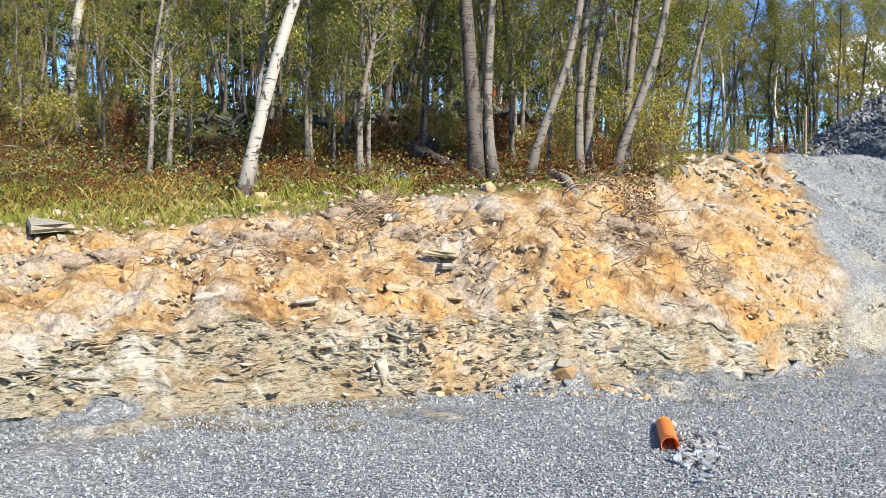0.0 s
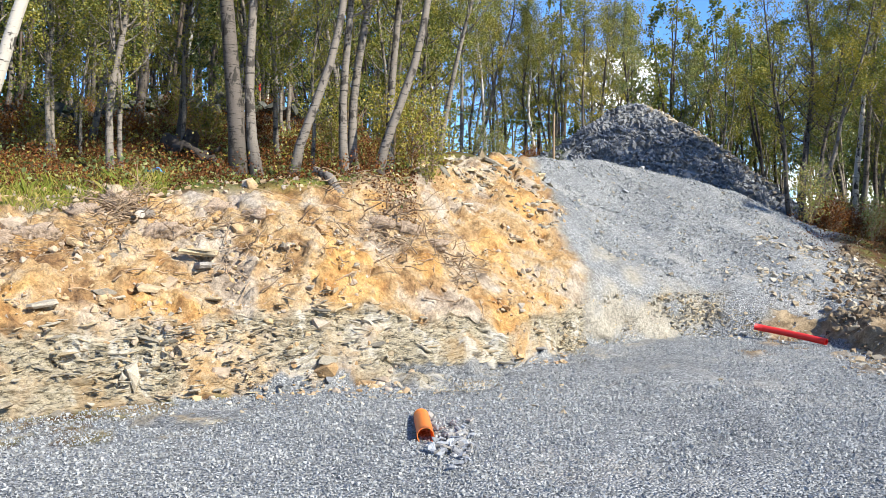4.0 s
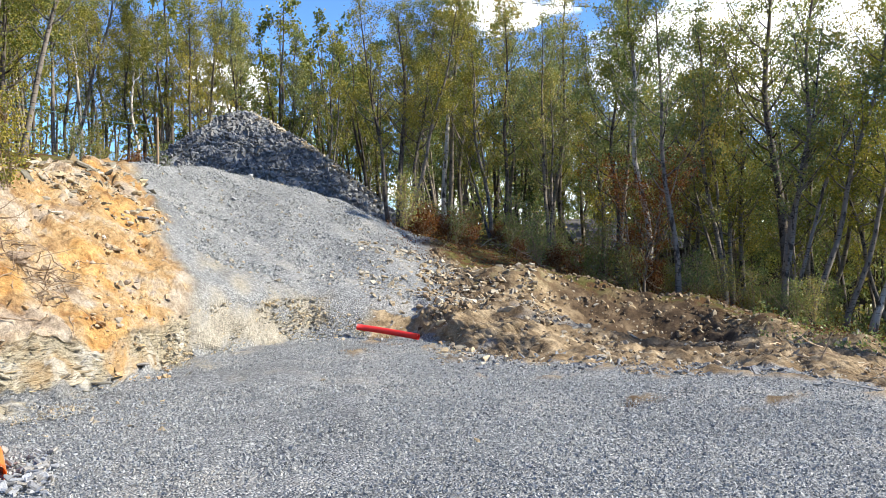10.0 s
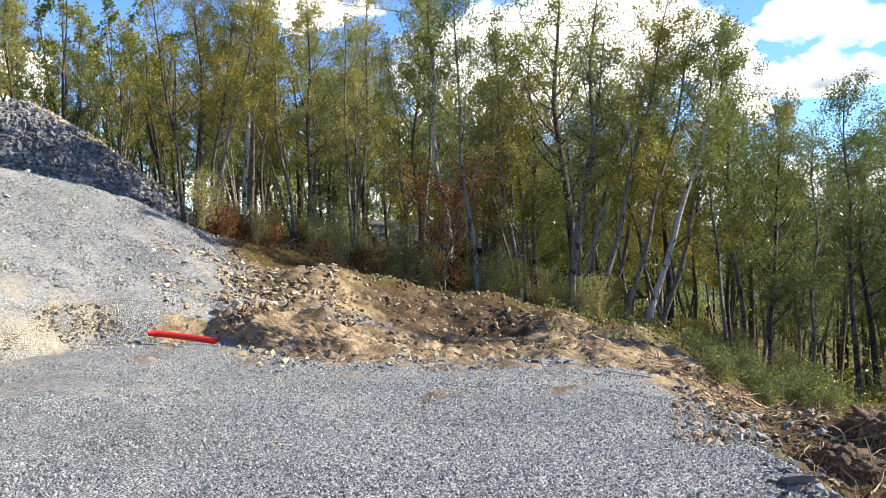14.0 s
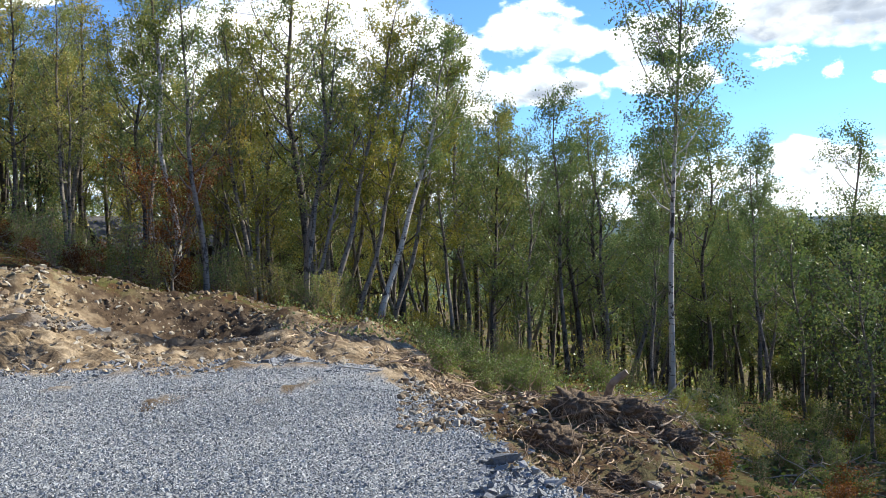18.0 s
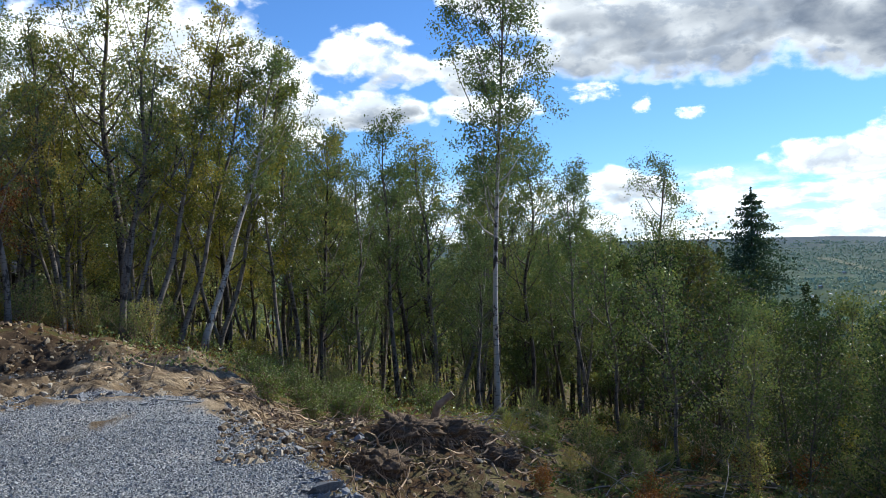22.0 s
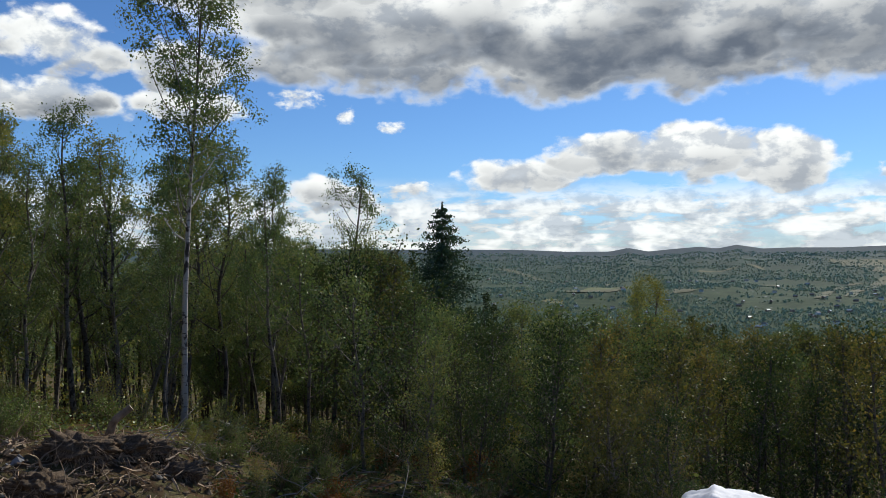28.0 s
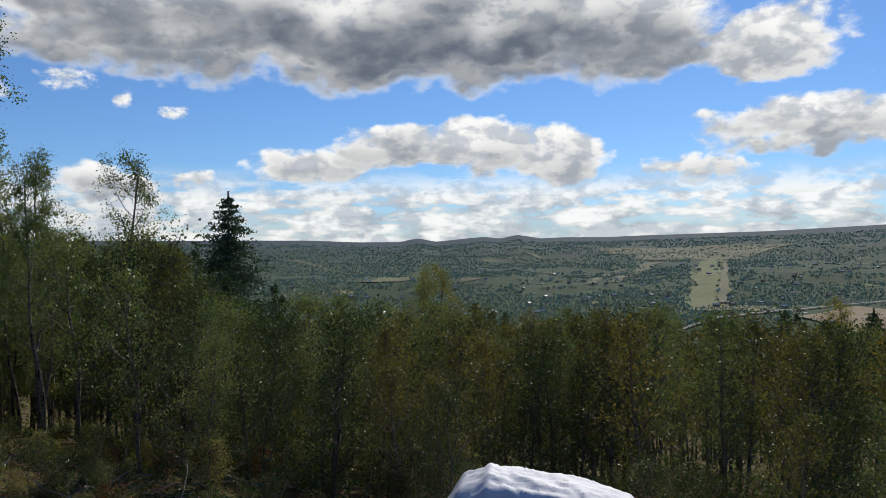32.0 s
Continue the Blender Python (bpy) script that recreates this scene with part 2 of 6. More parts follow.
def relief(az, d):
    """Heaps, hollows and the uneven ground on top of the plain profile."""
    x, y = d * np.sin(np.radians(az)), d * np.cos(np.radians(az))
    ds, _ = breaks(az)
    past = smooth(d - ds[1], 0.05, 0.7)
    z = 0.025 * fractal(x * .35, y * .35, 0, 3, 5) * (1 - past)
    wild = past * smooth(d, 3, 12) * (1 - .5 * smooth(az, 42, 46) * (1 - smooth(az, 66, 72)) * (1 - smooth(d, 16.5, 19.5)))
    z = z + wild * (0.10 * fractal(x * .9, y * .9, 0, 3, 9) + 0.16 * fractal(x * .25, y * .25, 3, 2, 11))
    z = z + smooth(d, 60, 400) * 14 * fractal(x / 420, y / 420, 1, 4, 21) * (1 - smooth(d, 3300, 4600)) * smooth(d, 60, 900)
    z = z + mound(az, d, 62.8, 16.8, .7, .8, .42) + mound(az, d, 67.6, 16.4, .6, .6, .28) + mound(az, d, 56.8, 15.9, 2.1, 1.3, -.9) + mound(az, d, 53.5, 18.6, 1.8, .8, .2)
    z = z + mound(az, d, 47.6, 16.9, .9, .9, .28) + mound(az, d, 44.6, 16.6, .6, .7, .12) + mound(az, d, 45.8, 13.8, .9, .6, -.2)
    z = z + mound(az, d, 81, 11.0, .9, .6, .16) + mound(az, d, 85.4, 11.6, .8, .6, .1) - mound(az, d, 83, 9.4, 1.5, 1.0, .4)
    z = z + mound(az, d, 35, 16.8, .6, .6, -.25) + mound(az, d, 38.5, 17.6, .9, .5, .2)
    z = z + mound(az, d, 3, 9.9, 1.2, .5, .2) + mound(az, d, -14, 9.0, .9, .5, .18) + mound(az, d, 6.5, 11.2, .9, .7, .25)
    return z


def ground_z(az, d):
    az, d = np.broadcast_arrays(np.asarray(az, float), np.asarray(d, float))
    ds, zs = breaks(az)
    z = np.zeros_like(az)
    for i in range(len(ds) - 1):
        q = np.clip((d - ds[i]) / (ds[i + 1] - ds[i]), 0, 1)
        z = np.where(d >= ds[i], zs[i] + (zs[i + 1] - zs[i]) * q, z)
    return z + relief(az, d)


def on_ground(az, d, lift=0.0):
    return heading(az, d, float(ground_z(az, d)) + lift)

# ---- materials ----
def material(name):
    m = bpy.data.materials.new(name)
    m.use_nodes = True
    return m, Nodes(m.node_tree)


def finish(n, color, rough=0.85, bump=None, strength=0.5, distance=0.02, metal=0.0, spec=0.3):
    ins = {"Base Color": color, "Roughness": rough, "Metallic": metal, "Specular IOR Level": spec}
    b = n.add("ShaderNodeBsdfPrincipled", ins)
    if bump is not None:
        n.plug(b, "Normal", n.add("ShaderNodeBump", {"Strength": strength, "Distance": distance, "Height": bump}))
    n.add("ShaderNodeOutputMaterial", {0: b})
    return b


def stone_material(name, dark, light, warm, scale=1.0):
    m, n = material(name)
    pos = n.add("ShaderNodeTexCoord").outputs["Object"]
    g = n.noise(pos, 14 * scale, 6, 0.65)
    v = n.math("FRACT", n.math("ADD", n.add("ShaderNodeNewGeometry").outputs["Random Per Island"], n.add("ShaderNodeObjectInfo").outputs["Random"]))
    base = n.mix(v, (*dark, 1), (*light, 1))
    base = n.mix(n.math("MULTIPLY", n.step(n.math("FRACT", n.math("MULTIPLY", v, 7.3)), 0.4, 0.9), 0.85), base, (*warm, 1))
    col = n.mix(1.0, base, n.ramp(g, (0.25, 0.55), (0.75, 1.25)), "MULTIPLY")
    finish(n, col, 0.8, n.math("ADD", n.noise(pos, 40 * scale, 5, 0.7), g), 0.5, 0.02)
    return m


def plain(name, color, rough=0.6, vary=0.25, scale=8.0, bump=0.2, **kw):
    m, n = material(name)
    pos = n.add("ShaderNodeTexCoord").outputs["Object"]
    g = n.noise(pos, scale, 6, 0.6)
    lo, hi = (tuple(c * f for c in color) for f in (1 - vary, 1 + vary))
    finish(n, n.ramp(g, (0.3, lo), (0.7, hi)), rough, n.noise(pos, scale * 5, 4), bump, 0.01, **kw)
    return m


def ground_material():
    m, n = material("ground")
    pos = n.add("ShaderNodeNewGeometry").outputs["Position"]
    zone = n.add("ShaderNodeAttribute", attribute_name="zone")
    zs = n.add("ShaderNodeSeparateColor", {0: zone.outputs["Color"]})
    gravel_w, ochre_w, brown_w = zs.outputs[0], zs.outputs[1], zs.outputs[2]
    rock_w = zone.outputs["Alpha"]
    land = n.add("ShaderNodeAttribute", attribute_name="land")
    ls = n.add("ShaderNodeSeparateColor", {0: land.outputs["Color"]})
    far_w, moss_w, silt_w = ls.outputs[0], ls.outputs[1], ls.outputs[2]
    humus_shade_w = land.outputs["Alpha"]
    big = n.noise(pos, 0.6, 5, 0.6)
    mid = n.noise(pos, 3.5, 6, 0.65)
    fine = n.noise(pos, 22.0, 6, 0.7)
    # crushed stone
    cell = n.voronoi(pos, 46.0, out=1)
    cellg = n.add("ShaderNodeSeparateColor", {0: cell}).outputs[0]
    cdist = n.voronoi(pos, 46.0)
    gravel = n.ramp(cellg, (0.0, (0.12, 0.125, 0.13)), (0.45, (0.23, 0.236, 0.24)), (0.8, (0.32, 0.325, 0.325)), (1.0, (0.46, 0.46, 0.455)))
    gravel = n.mix(n.math("MULTIPLY", n.step(big, 0.5, 0.72), 0.36), gravel, (0.35, 0.31, 0.255, 1))
    gravel = n.mix(1.0, gravel, n.ramp(big, (0.3, 0.8), (0.7, 1.15)), "MULTIPLY")
    # sandy ochre subsoil
    ochre = n.ramp(n.math("ADD", n.math("MULTIPLY", mid, 0.6), n.math("MULTIPLY", big, 0.4)), (0.34, (0.09, 0.05, 0.028)), (0.42, (0.24, 0.14, 0.065)), (0.48, (0.36, 0.235, 0.115)), (0.54, (0.40, 0.30, 0.185)), (0.62, (0.36, 0.30, 0.25)), (0.74, (0.25, 0.21, 0.18)))
    tone = n.noise(pos, 1.1, 3, 0.5)
    ochre = n.mix(n.math("MULTIPLY", n.step(tone, 0.53, 0.62), 0.75), ochre, n.ramp(mid, (0.35, (0.30, 0.14, 0.045)), (0.6, (0.51, 0.31, 0.105))))
    ochre = n.mix(n.math("MULTIPLY", n.step(tone, 0.47, 0.38), 0.7), ochre, n.ramp(mid, (0.35, (0.20, 0.17, 0.14)), (0.6, (0.43, 0.38, 0.32))))
    ochre = n.mix(1.0, ochre, n.ramp(n.math("ADD", n.math("MULTIPLY", fine, 0.6), n.math("MULTIPLY", n.noise(pos, 70.0, 4, 0.7), 0.4)), (0.36, 0.4), (0.6, 1.25)), "MULTIPLY")
    # turned brown earth
    brown = n.ramp(mid, (0.3, (0.07, 0.048, 0.03)), (0.48, (0.20, 0.142, 0.085)), (0.66, (0.40, 0.31, 0.20)))
    brown = n.mix(n.step(big, 0.5, 0.62), brown, n.ramp(mid, (0.35, (0.15, 0.105, 0.06)), (0.6, (0.37, 0.28, 0.175))))
    brown = n.mix(1.0, brown, n.ramp(fine, (0.3, 0.6), (0.7, 1.35)), "MULTIPLY")
    # dark humus, with the shade of the dug hollow painted in as well
    brown = n.mix(humus_shade_w, brown, n.ramp(mid, (0.3, (0.028, 0.019, 0.012)), (0.5, (0.075, 0.05, 0.031)), (0.68, (0.16, 0.115, 0.072))))
    # shattered schist, banded
    tilt = n.add("ShaderNodeMapping", {0: pos, 2: (0.25, 0.3, 0.0), 3: (8.0, 8.0, 26.0)}).outputs[0]
    band = n.noise(tilt, 1.5, 7, 0.7, 0.9)
    rock = n.ramp(band, (0.34, (0.05, 0.046, 0.036)), (0.42, (0.19, 0.168, 0.125)), (0.49, (0.43, 0.37, 0.265)), (0.66, (0.62, 0.54, 0.40)))
    rust = n.step(n.noise(pos, 1.7, 5, 0.6), 0.52, 0.66)
    rock = n.mix(n.math("MULTIPLY", rust, 0.6), rock, (0.45, 0.30, 0.15, 1))
    dust = n.step(n.noise(n.scaled(pos, (3.2, 3.2, 0.7)), 1.0, 4, 0.6), 0.52, 0.62)
    rock = n.mix(n.math("MULTIPLY", dust, 0.7), rock, (0.70, 0.66, 0.58, 1))
    silt = n.mix(1.0, n.mix(mid, (0.22, 0.195, 0.155, 1), (0.56, 0.51, 0.42, 1)), n.ramp(fine, (0.35, 0.5), (0.6, 1.15)), "MULTIPLY")
    # forest floor: moss, rusty litter, yellow grass
    floor = n.ramp(mid, (0.3, (0.03, 0.024, 0.014)), (0.45, (0.09, 0.045, 0.02)), (0.55, (0.07, 0.07, 0.02)), (0.7, (0.14, 0.11, 0.045)))
    floor = n.mix(moss_w, floor, n.ramp(fine, (0.3, (0.05, 0.075, 0.012)), (0.7, (0.21, 0.22, 0.045))))
    # distant valley: birch woods, fields, bare patches
    wpos = n.scaled(pos, (1, 1, 0.2))
    woods = n.noise(wpos, 0.035, 8, 0.75)
    far = n.ramp(woods, (0.33, (0.034, 0.06, 0.036)), (0.5, (0.055, 0.088, 0.05)), (0.62, (0.08, 0.115, 0.06)), (0.75, (0.13, 0.15, 0.075)))
    fieldn = n.noise(wpos, 0.0042, 4, 0.5, 0.6)
    far = n.mix(n.step(fieldn, 0.66, 0.69), far, n.ramp(n.noise(wpos, 0.002, 2), (0.4, (0.20, 0.26, 0.10)), (0.6, (0.33, 0.28, 0.14))))
    huts = n.voronoi(wpos, 0.028)
    huts = n.math("MULTIPLY", n.step(huts, 0.16, 0.11), n.step(n.noise(wpos, 0.006, 3), 0.47, 0.56))
    far = n.mix(huts, far, n.mix(n.step(n.noise(wpos, 0.06, 1), 0.5, 0.52), (0.10, 0.09, 0.085, 1), (0.55, 0.55, 0.55, 1)))
    # aerial haze painted into the ground colour: bluer with distance, most at the skyline
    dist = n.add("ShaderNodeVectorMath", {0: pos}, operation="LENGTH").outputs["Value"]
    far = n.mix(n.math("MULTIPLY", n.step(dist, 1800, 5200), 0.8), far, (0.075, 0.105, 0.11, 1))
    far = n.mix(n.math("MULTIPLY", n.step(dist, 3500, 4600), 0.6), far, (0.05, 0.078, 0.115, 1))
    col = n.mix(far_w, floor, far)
    for wgt, c in ((brown_w, brown), (ochre_w, ochre), (rock_w, rock), (gravel_w, gravel), (silt_w, silt)):
        col = n.mix(wgt, col, c)
    bump = n.math("ADD", n.math("MULTIPLY", fine, 0.6), n.math("MULTIPLY", n.math("MULTIPLY", cdist, -0.7), gravel_w))
    bump = n.math("ADD", bump, n.math("MULTIPLY", n.math("MULTIPLY", band, rock_w), 2.0))
    bump = n.math("MULTIPLY", bump, n.math("SUBTRACT", 1.0, far_w))
    finish(n, col, 0.95, bump, 0.9, 0.045, spec=0.12)
    return m


def bark_material(name, pale, dark, marks):
    m, n = material(name)
    pos = n.add("ShaderNodeTexCoord").outputs["Object"]
    rnd = n.add("ShaderNodeObjectInfo").outputs["Random"]
    flat = n.noise(n.scaled(pos, (6, 6, 34)), 1.0, 5, 0.65)
    knots = n.noise(n.scaled(pos, (7, 7, 3.5)), 1.0, 5, 0.6)
    z = n.add("ShaderNodeSeparateXYZ", {0: pos}).outputs[2]
    col = n.mix(n.math("MULTIPLY", rnd, 0.5), (*pale, 1), (*(c * .62 for c in pale), 1))
    col = n.mix(n.step(flat, .97 - marks, 1.03 - marks), col, (*dark, 1))
    col = n.mix(n.step(knots, 0.53, 0.60), col, (*dark, 1))
    col = n.mix(n.math("MULTIPLY", n.step(z, 0.7, 0.0), 0.7), col, (*(c * 1.6 for c in dark), 1))
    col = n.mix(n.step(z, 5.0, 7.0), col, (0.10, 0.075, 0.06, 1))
    finish(n, col, 0.8, n.math("ADD", flat, knots), 0.6, 0.015)
    return m


def leaf_material(name, *colors, through_light=0.2, gloss=0.02):
    m, n = material(name)
    isl = n.add("ShaderNodeNewGeometry").outputs["Random Per Island"]
    ob = n.add("ShaderNodeObjectInfo").outputs["Random"]
    pos = n.add("ShaderNodeNewGeometry").outputs["Position"]
    f = n.math("ADD", n.math("MULTIPLY", isl, 0.55), n.math("ADD", n.math("MULTIPLY", ob, 0.35), n.math("MULTIPLY", n.math("SUBTRACT", n.noise(pos, 0.5, 3), 0.5), 0.9)))
    col = n.ramp(f, *((i / (len(colors) - 1) * 0.9 + 0.05, c) for i, c in enumerate(colors)))
    d = n.add("ShaderNodeBsdfDiffuse", {0: col})
    t = n.add("ShaderNodeBsdfTranslucent", {0: n.mix(1.0, col, (1.15, 1.2, 0.75, 1), "MULTIPLY")})
    g = n.add("ShaderNodeBsdfGlossy", {0: (0.95, 0.97, 1, 1), 1: 0.34})
    s = n.add("ShaderNodeMixShader", {0: through_light, 1: d, 2: t})
    s = n.add("ShaderNodeMixShader", {0: gloss, 1: s, 2: g})
    n.add("ShaderNodeOutputMaterial", {0: s})
    return m


GROUND = ground_material()
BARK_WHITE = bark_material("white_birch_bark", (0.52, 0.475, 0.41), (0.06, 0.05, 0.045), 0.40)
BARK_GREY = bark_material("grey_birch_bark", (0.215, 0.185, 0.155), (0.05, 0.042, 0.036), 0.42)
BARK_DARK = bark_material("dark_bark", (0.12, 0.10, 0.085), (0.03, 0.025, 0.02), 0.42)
LEAF_GREEN = leaf_material("birch_leaves", (0.085, 0.125, 0.05), (0.16, 0.205, 0.08), (0.25, 0.275, 0.11), (0.36, 0.315, 0.105), (0.46, 0.33, 0.085), through_light=0.38, gloss=0.02)
# autumn olive, darkened further: backlight and wood shade are put into the leaf colour
LEAF_OLIVE_SHADE = leaf_material("shaded_olive_leaves", (0.022, 0.04, 0.014), (0.042, 0.068, 0.022), (0.075, 0.095, 0.03), (0.13, 0.115, 0.033), through_light=0.28, gloss=0.018)
LEAF_BRONZE = leaf_material("bronze_leaves", (0.06, 0.068, 0.024), (0.12, 0.12, 0.038), (0.20, 0.165, 0.05), (0.33, 0.22, 0.06), through_light=0.32, gloss=0.022)
# darker copy of the green birch leaves, toned for trees seen against the sun
LEAF_GREEN_SHADE = leaf_material("deep_green_leaves", (0.068, 0.105, 0.043), (0.13, 0.178, 0.068), (0.205, 0.232, 0.087), (0.31, 0.265, 0.08), through_light=0.3, gloss=0.02)
LEAF_GOLD = leaf_material("autumn_leaves", (0.09, 0.115, 0.03), (0.19, 0.20, 0.045), (0.33, 0.28, 0.055), (0.47, 0.34, 0.05), through_light=0.34)
LEAF_RUST = leaf_material("rusty_leaves", (0.06, 0.03, 0.015), (0.14, 0.055, 0.022), (0.26, 0.10, 0.03), (0.30, 0.17, 0.04), through_light=0.16, gloss=0.006)
NEEDLES = leaf_material("spruce_needles", (0.035, 0.062, 0.036), (0.058, 0.094, 0.05), (0.08, 0.12, 0.06))
JUNIPER = leaf_material("juniper_needles", (0.085, 0.125, 0.038), (0.17, 0.215, 0.062), (0.28, 0.29, 0.075))
GRASS = leaf_material("grass_blades", (0.07, 0.10, 0.015), (0.17, 0.19, 0.03), (0.30, 0.25, 0.07), (0.36, 0.28, 0.12), gloss=0.008)
CRUSHED = stone_material("crushed_stone", (0.22, 0.226, 0.234), (0.43, 0.44, 0.45), (0.40, 0.39, 0.37))
CHIPS = stone_material("gravel_chips", (0.21, 0.22, 0.224), (0.40, 0.41, 0.41), (0.39, 0.39, 0.375))
FIELDSTONE = stone_material("fieldstone", (0.24, 0.205, 0.155), (0.54, 0.48, 0.38), (0.45, 0.345, 0.21))
SCHIST = stone_material("schist", (0.11, 0.10, 0.08), (0.45, 0.40, 0.31), (0.50, 0.385, 0.225))
BLASTED = stone_material("blasted_rock", (0.115, 0.12, 0.13), (0.30, 0.31, 0.325), (0.25, 0.245, 0.24))
MOSSY = stone_material("mossy_stone", (0.035, 0.036, 0.028), (0.11, 0.11, 0.095), (0.07, 0.075, 0.035))
SLATE = stone_material("slate_slab", (0.16, 0.165, 0.18), (0.42, 0.43, 0.45), (0.33, 0.30, 0.26))
TWIG = plain("dry_twig", (0.26, 0.185, 0.12), 0.85, 0.4, 12)
PALE_WOOD = plain("bleached_wood", (0.48, 0.43, 0.36), 0.8, 0.25, 12)


def plastic(name, color):
    """Thin coloured plastic that lets some light through."""
    m, n = material(name)
    b = finish(n, n.ramp(n.noise(n.add("ShaderNodeTexCoord").outputs["Object"], 7, 5), (0.3, tuple(c * .92 for c in color)), (0.7, color)), 0.36, spec=0.5)
    t = n.add("ShaderNodeBsdfTranslucent", {0: (*color, 1)})
    n.add("ShaderNodeOutputMaterial", {0: n.add("ShaderNodeMixShader", {0: 0.35, 1: b, 2: t})}).is_active_output = True
    return m


ORANGE, RED = plastic("orange_plastic", (0.93, 0.30, 0.06)), plastic("red_plastic", (0.80, 0.05, 0.045))


# ---- mesh helpers ----
def mesh_of(name, verts, faces, mat, smoothed=False):
    me = bpy.data.meshes.new(name)
    verts = np.asarray(verts, float).reshape(-1, 3)
    faces = np.asarray(faces, np.int64)
    k = faces.shape[1]
    me.vertices.add(len(verts)), me.loops.add(faces.size), me.polygons.add(len(faces))
    me.vertices.foreach_set("co", verts.ravel())
    me.loops.foreach_set("vertex_index", faces.ravel().astype(np.int32))
    me.polygons.foreach_set("loop_start", np.arange(0, faces.size, k, dtype=np.int32))
    me.polygons.foreach_set("use_smooth", np.full(len(faces), bool(smoothed)))
    me.materials.append(mat)
    me.update(calc_edges=True)
    return me


def under(ob, parent):
    ob.parent = parent
    return ob


def copy_to(ob, m):
    """A copy of a thing at exactly the pose m, whatever the size of the first one."""
    return copy_thing(ob, m @ Matrix.Diagonal((*(1 / q for q in ob.scale), 1)))


def part(name, bm, mat, parent, label="", smoothed=False):
    """Links a bmesh as one mesh object under a thing or a part."""
    me = bpy.data.meshes.new(name)
    bm.to_mesh(me), bm.free()
    me.materials.append(mat)
    if smoothed:
        me.shade_smooth()
    ob = under(new(name, me), parent)
    return tagged(ob, label) if label else ob


def tube(points, radii, sides=7):
    """Vertices and quads of a bent, tapering tube."""
    pts = np.asarray(points, float)
    tang = np.gradient(pts, axis=0)
    tang /= np.linalg.norm(tang, axis=1)[:, None] + 1e-9
    ref = np.where(np.abs(tang[:, 2:3]) > 0.9, [[1.0, 0, 0]], [[0, 0, 1.0]])
    a = np.cross(tang, ref)
    a /= np.linalg.norm(a, axis=1)[:, None] + 1e-9
    b = np.cross(tang, a)
    ang = np.arange(sides) * 2 * np.pi / sides
    ring = a[:, None] * np.cos(ang)[None, :, None] + b[:, None] * np.sin(ang)[None, :, None]
    v = pts[:, None] + ring * np.asarray(radii, float)[:, None, None]
    n = len(pts)
    i, j = np.meshgrid(np.arange(n - 1), np.arange(sides), indexing="ij")
    k = (j + 1) % sides
    f = np.stack([i * sides + j, i * sides + k, (i + 1) * sides + k, (i + 1) * sides + j], -1).reshape(-1, 4)
    return v.reshape(-1, 3), f


def joined(pieces):
    vs, fs, base = [], [], 0
    for v, f in pieces:
        vs.append(v), fs.append(np.asarray(f) + base)
        base += len(v)
    return np.concatenate(vs), np.concatenate(fs)


def leaf_quads(centres, size, rng, long=1.35):
    """One small folded blade for each centre."""
    n = len(centres)
    a = rng.normal(size=(n, 3))
    a /= np.linalg.norm(a, axis=1)[:, None]
    b = np.cross(a, rng.normal(size=(n, 3)))
    b /= np.linalg.norm(b, axis=1)[:, None] + 1e-9
    s = (size * rng.uniform(0.6, 1.3, n))[:, None]
    c = np.cross(a, b) * s * 0.18
    v = np.stack([centres - a * s * long * .5, centres + b * s * .5 + c, centres + a * s * long * .5, centres - b * s * .5 + c], 1)
    return v.reshape(-1, 3), np.arange(4 * n).reshape(n, 4)


# ---- the ground ----
fine_az = np.arange(-48, 160, 0.27)
az_line = np.concatenate([fine_az, np.arange(160, 312, 4.0)])
counts = (36, 62, 76, 56, 46, 46, 40)
ds, zs = breaks(az_line)
D, Z, SEG = [], [], []
for i, c in enumerate(counts):
    q = np.arange(c) / c
    if i == 0:
        q = q ** 0.6
    for s in q:
        if i >= 5:
            d = ds[i] * (ds[i + 1] / ds[i]) ** s
            lin = (d - ds[i]) / (ds[i + 1] - ds[i])
        else:
            d, lin = ds[i] + (ds[i + 1] - ds[i]) * s, s
        D.append(d), Z.append(zs[i] + (zs[i + 1] - zs[i]) * lin), SEG.append(np.full(len(az_line), i + s))
D.append(ds[-1]), Z.append(zs[-1]), SEG.append(np.full(len(az_line), 7.0))
D, Z, SEG = np.array(D), np.array(Z), np.array(SEG)
AZ = np.broadcast_to(az_line, D.shape)
Z = Z + relief(AZ, D)
X, Y = D * np.sin(np.radians(AZ)), D * np.cos(np.radians(AZ))
n1, n2 = fractal(X * .7, Y * .7, Z * .7, 4, 31), fractal(X * 2.2, Y * 2.2, Z * 2.2, 3, 37)
inside = lambda v, a, b, s: smooth(v, a - s, a + s) * (1 - smooth(v, b - s, b + s))
azn = AZ + 1.3 * n1 + .4 * n2
left_edge = 25.6 - np.clip(D - 12, 0, 8) * 0.72
right_edge = np.where(D < 14.5, 36.5, 39.8 + (22 - D) * 0.5)
ramp = smooth(azn - left_edge, -.8, .8) * (1 - smooth(azn - right_edge, -.6, .6)) * (SEG < 4.2) * (D < 33)
apron = (1 - smooth(SEG + .25 * n2, .97, 1.06)) * np.where(AZ > 42, 1 - smooth(D - ds[1] + .5 * n1, -.25, .1), 1)
spill = inside(AZ, 42, 53, 1) * inside(SEG, .9, 2.6, .15) * smooth(fractal(X * .45, Y * .45, 0, 3, 33) + .35 * n2, .25, .5)
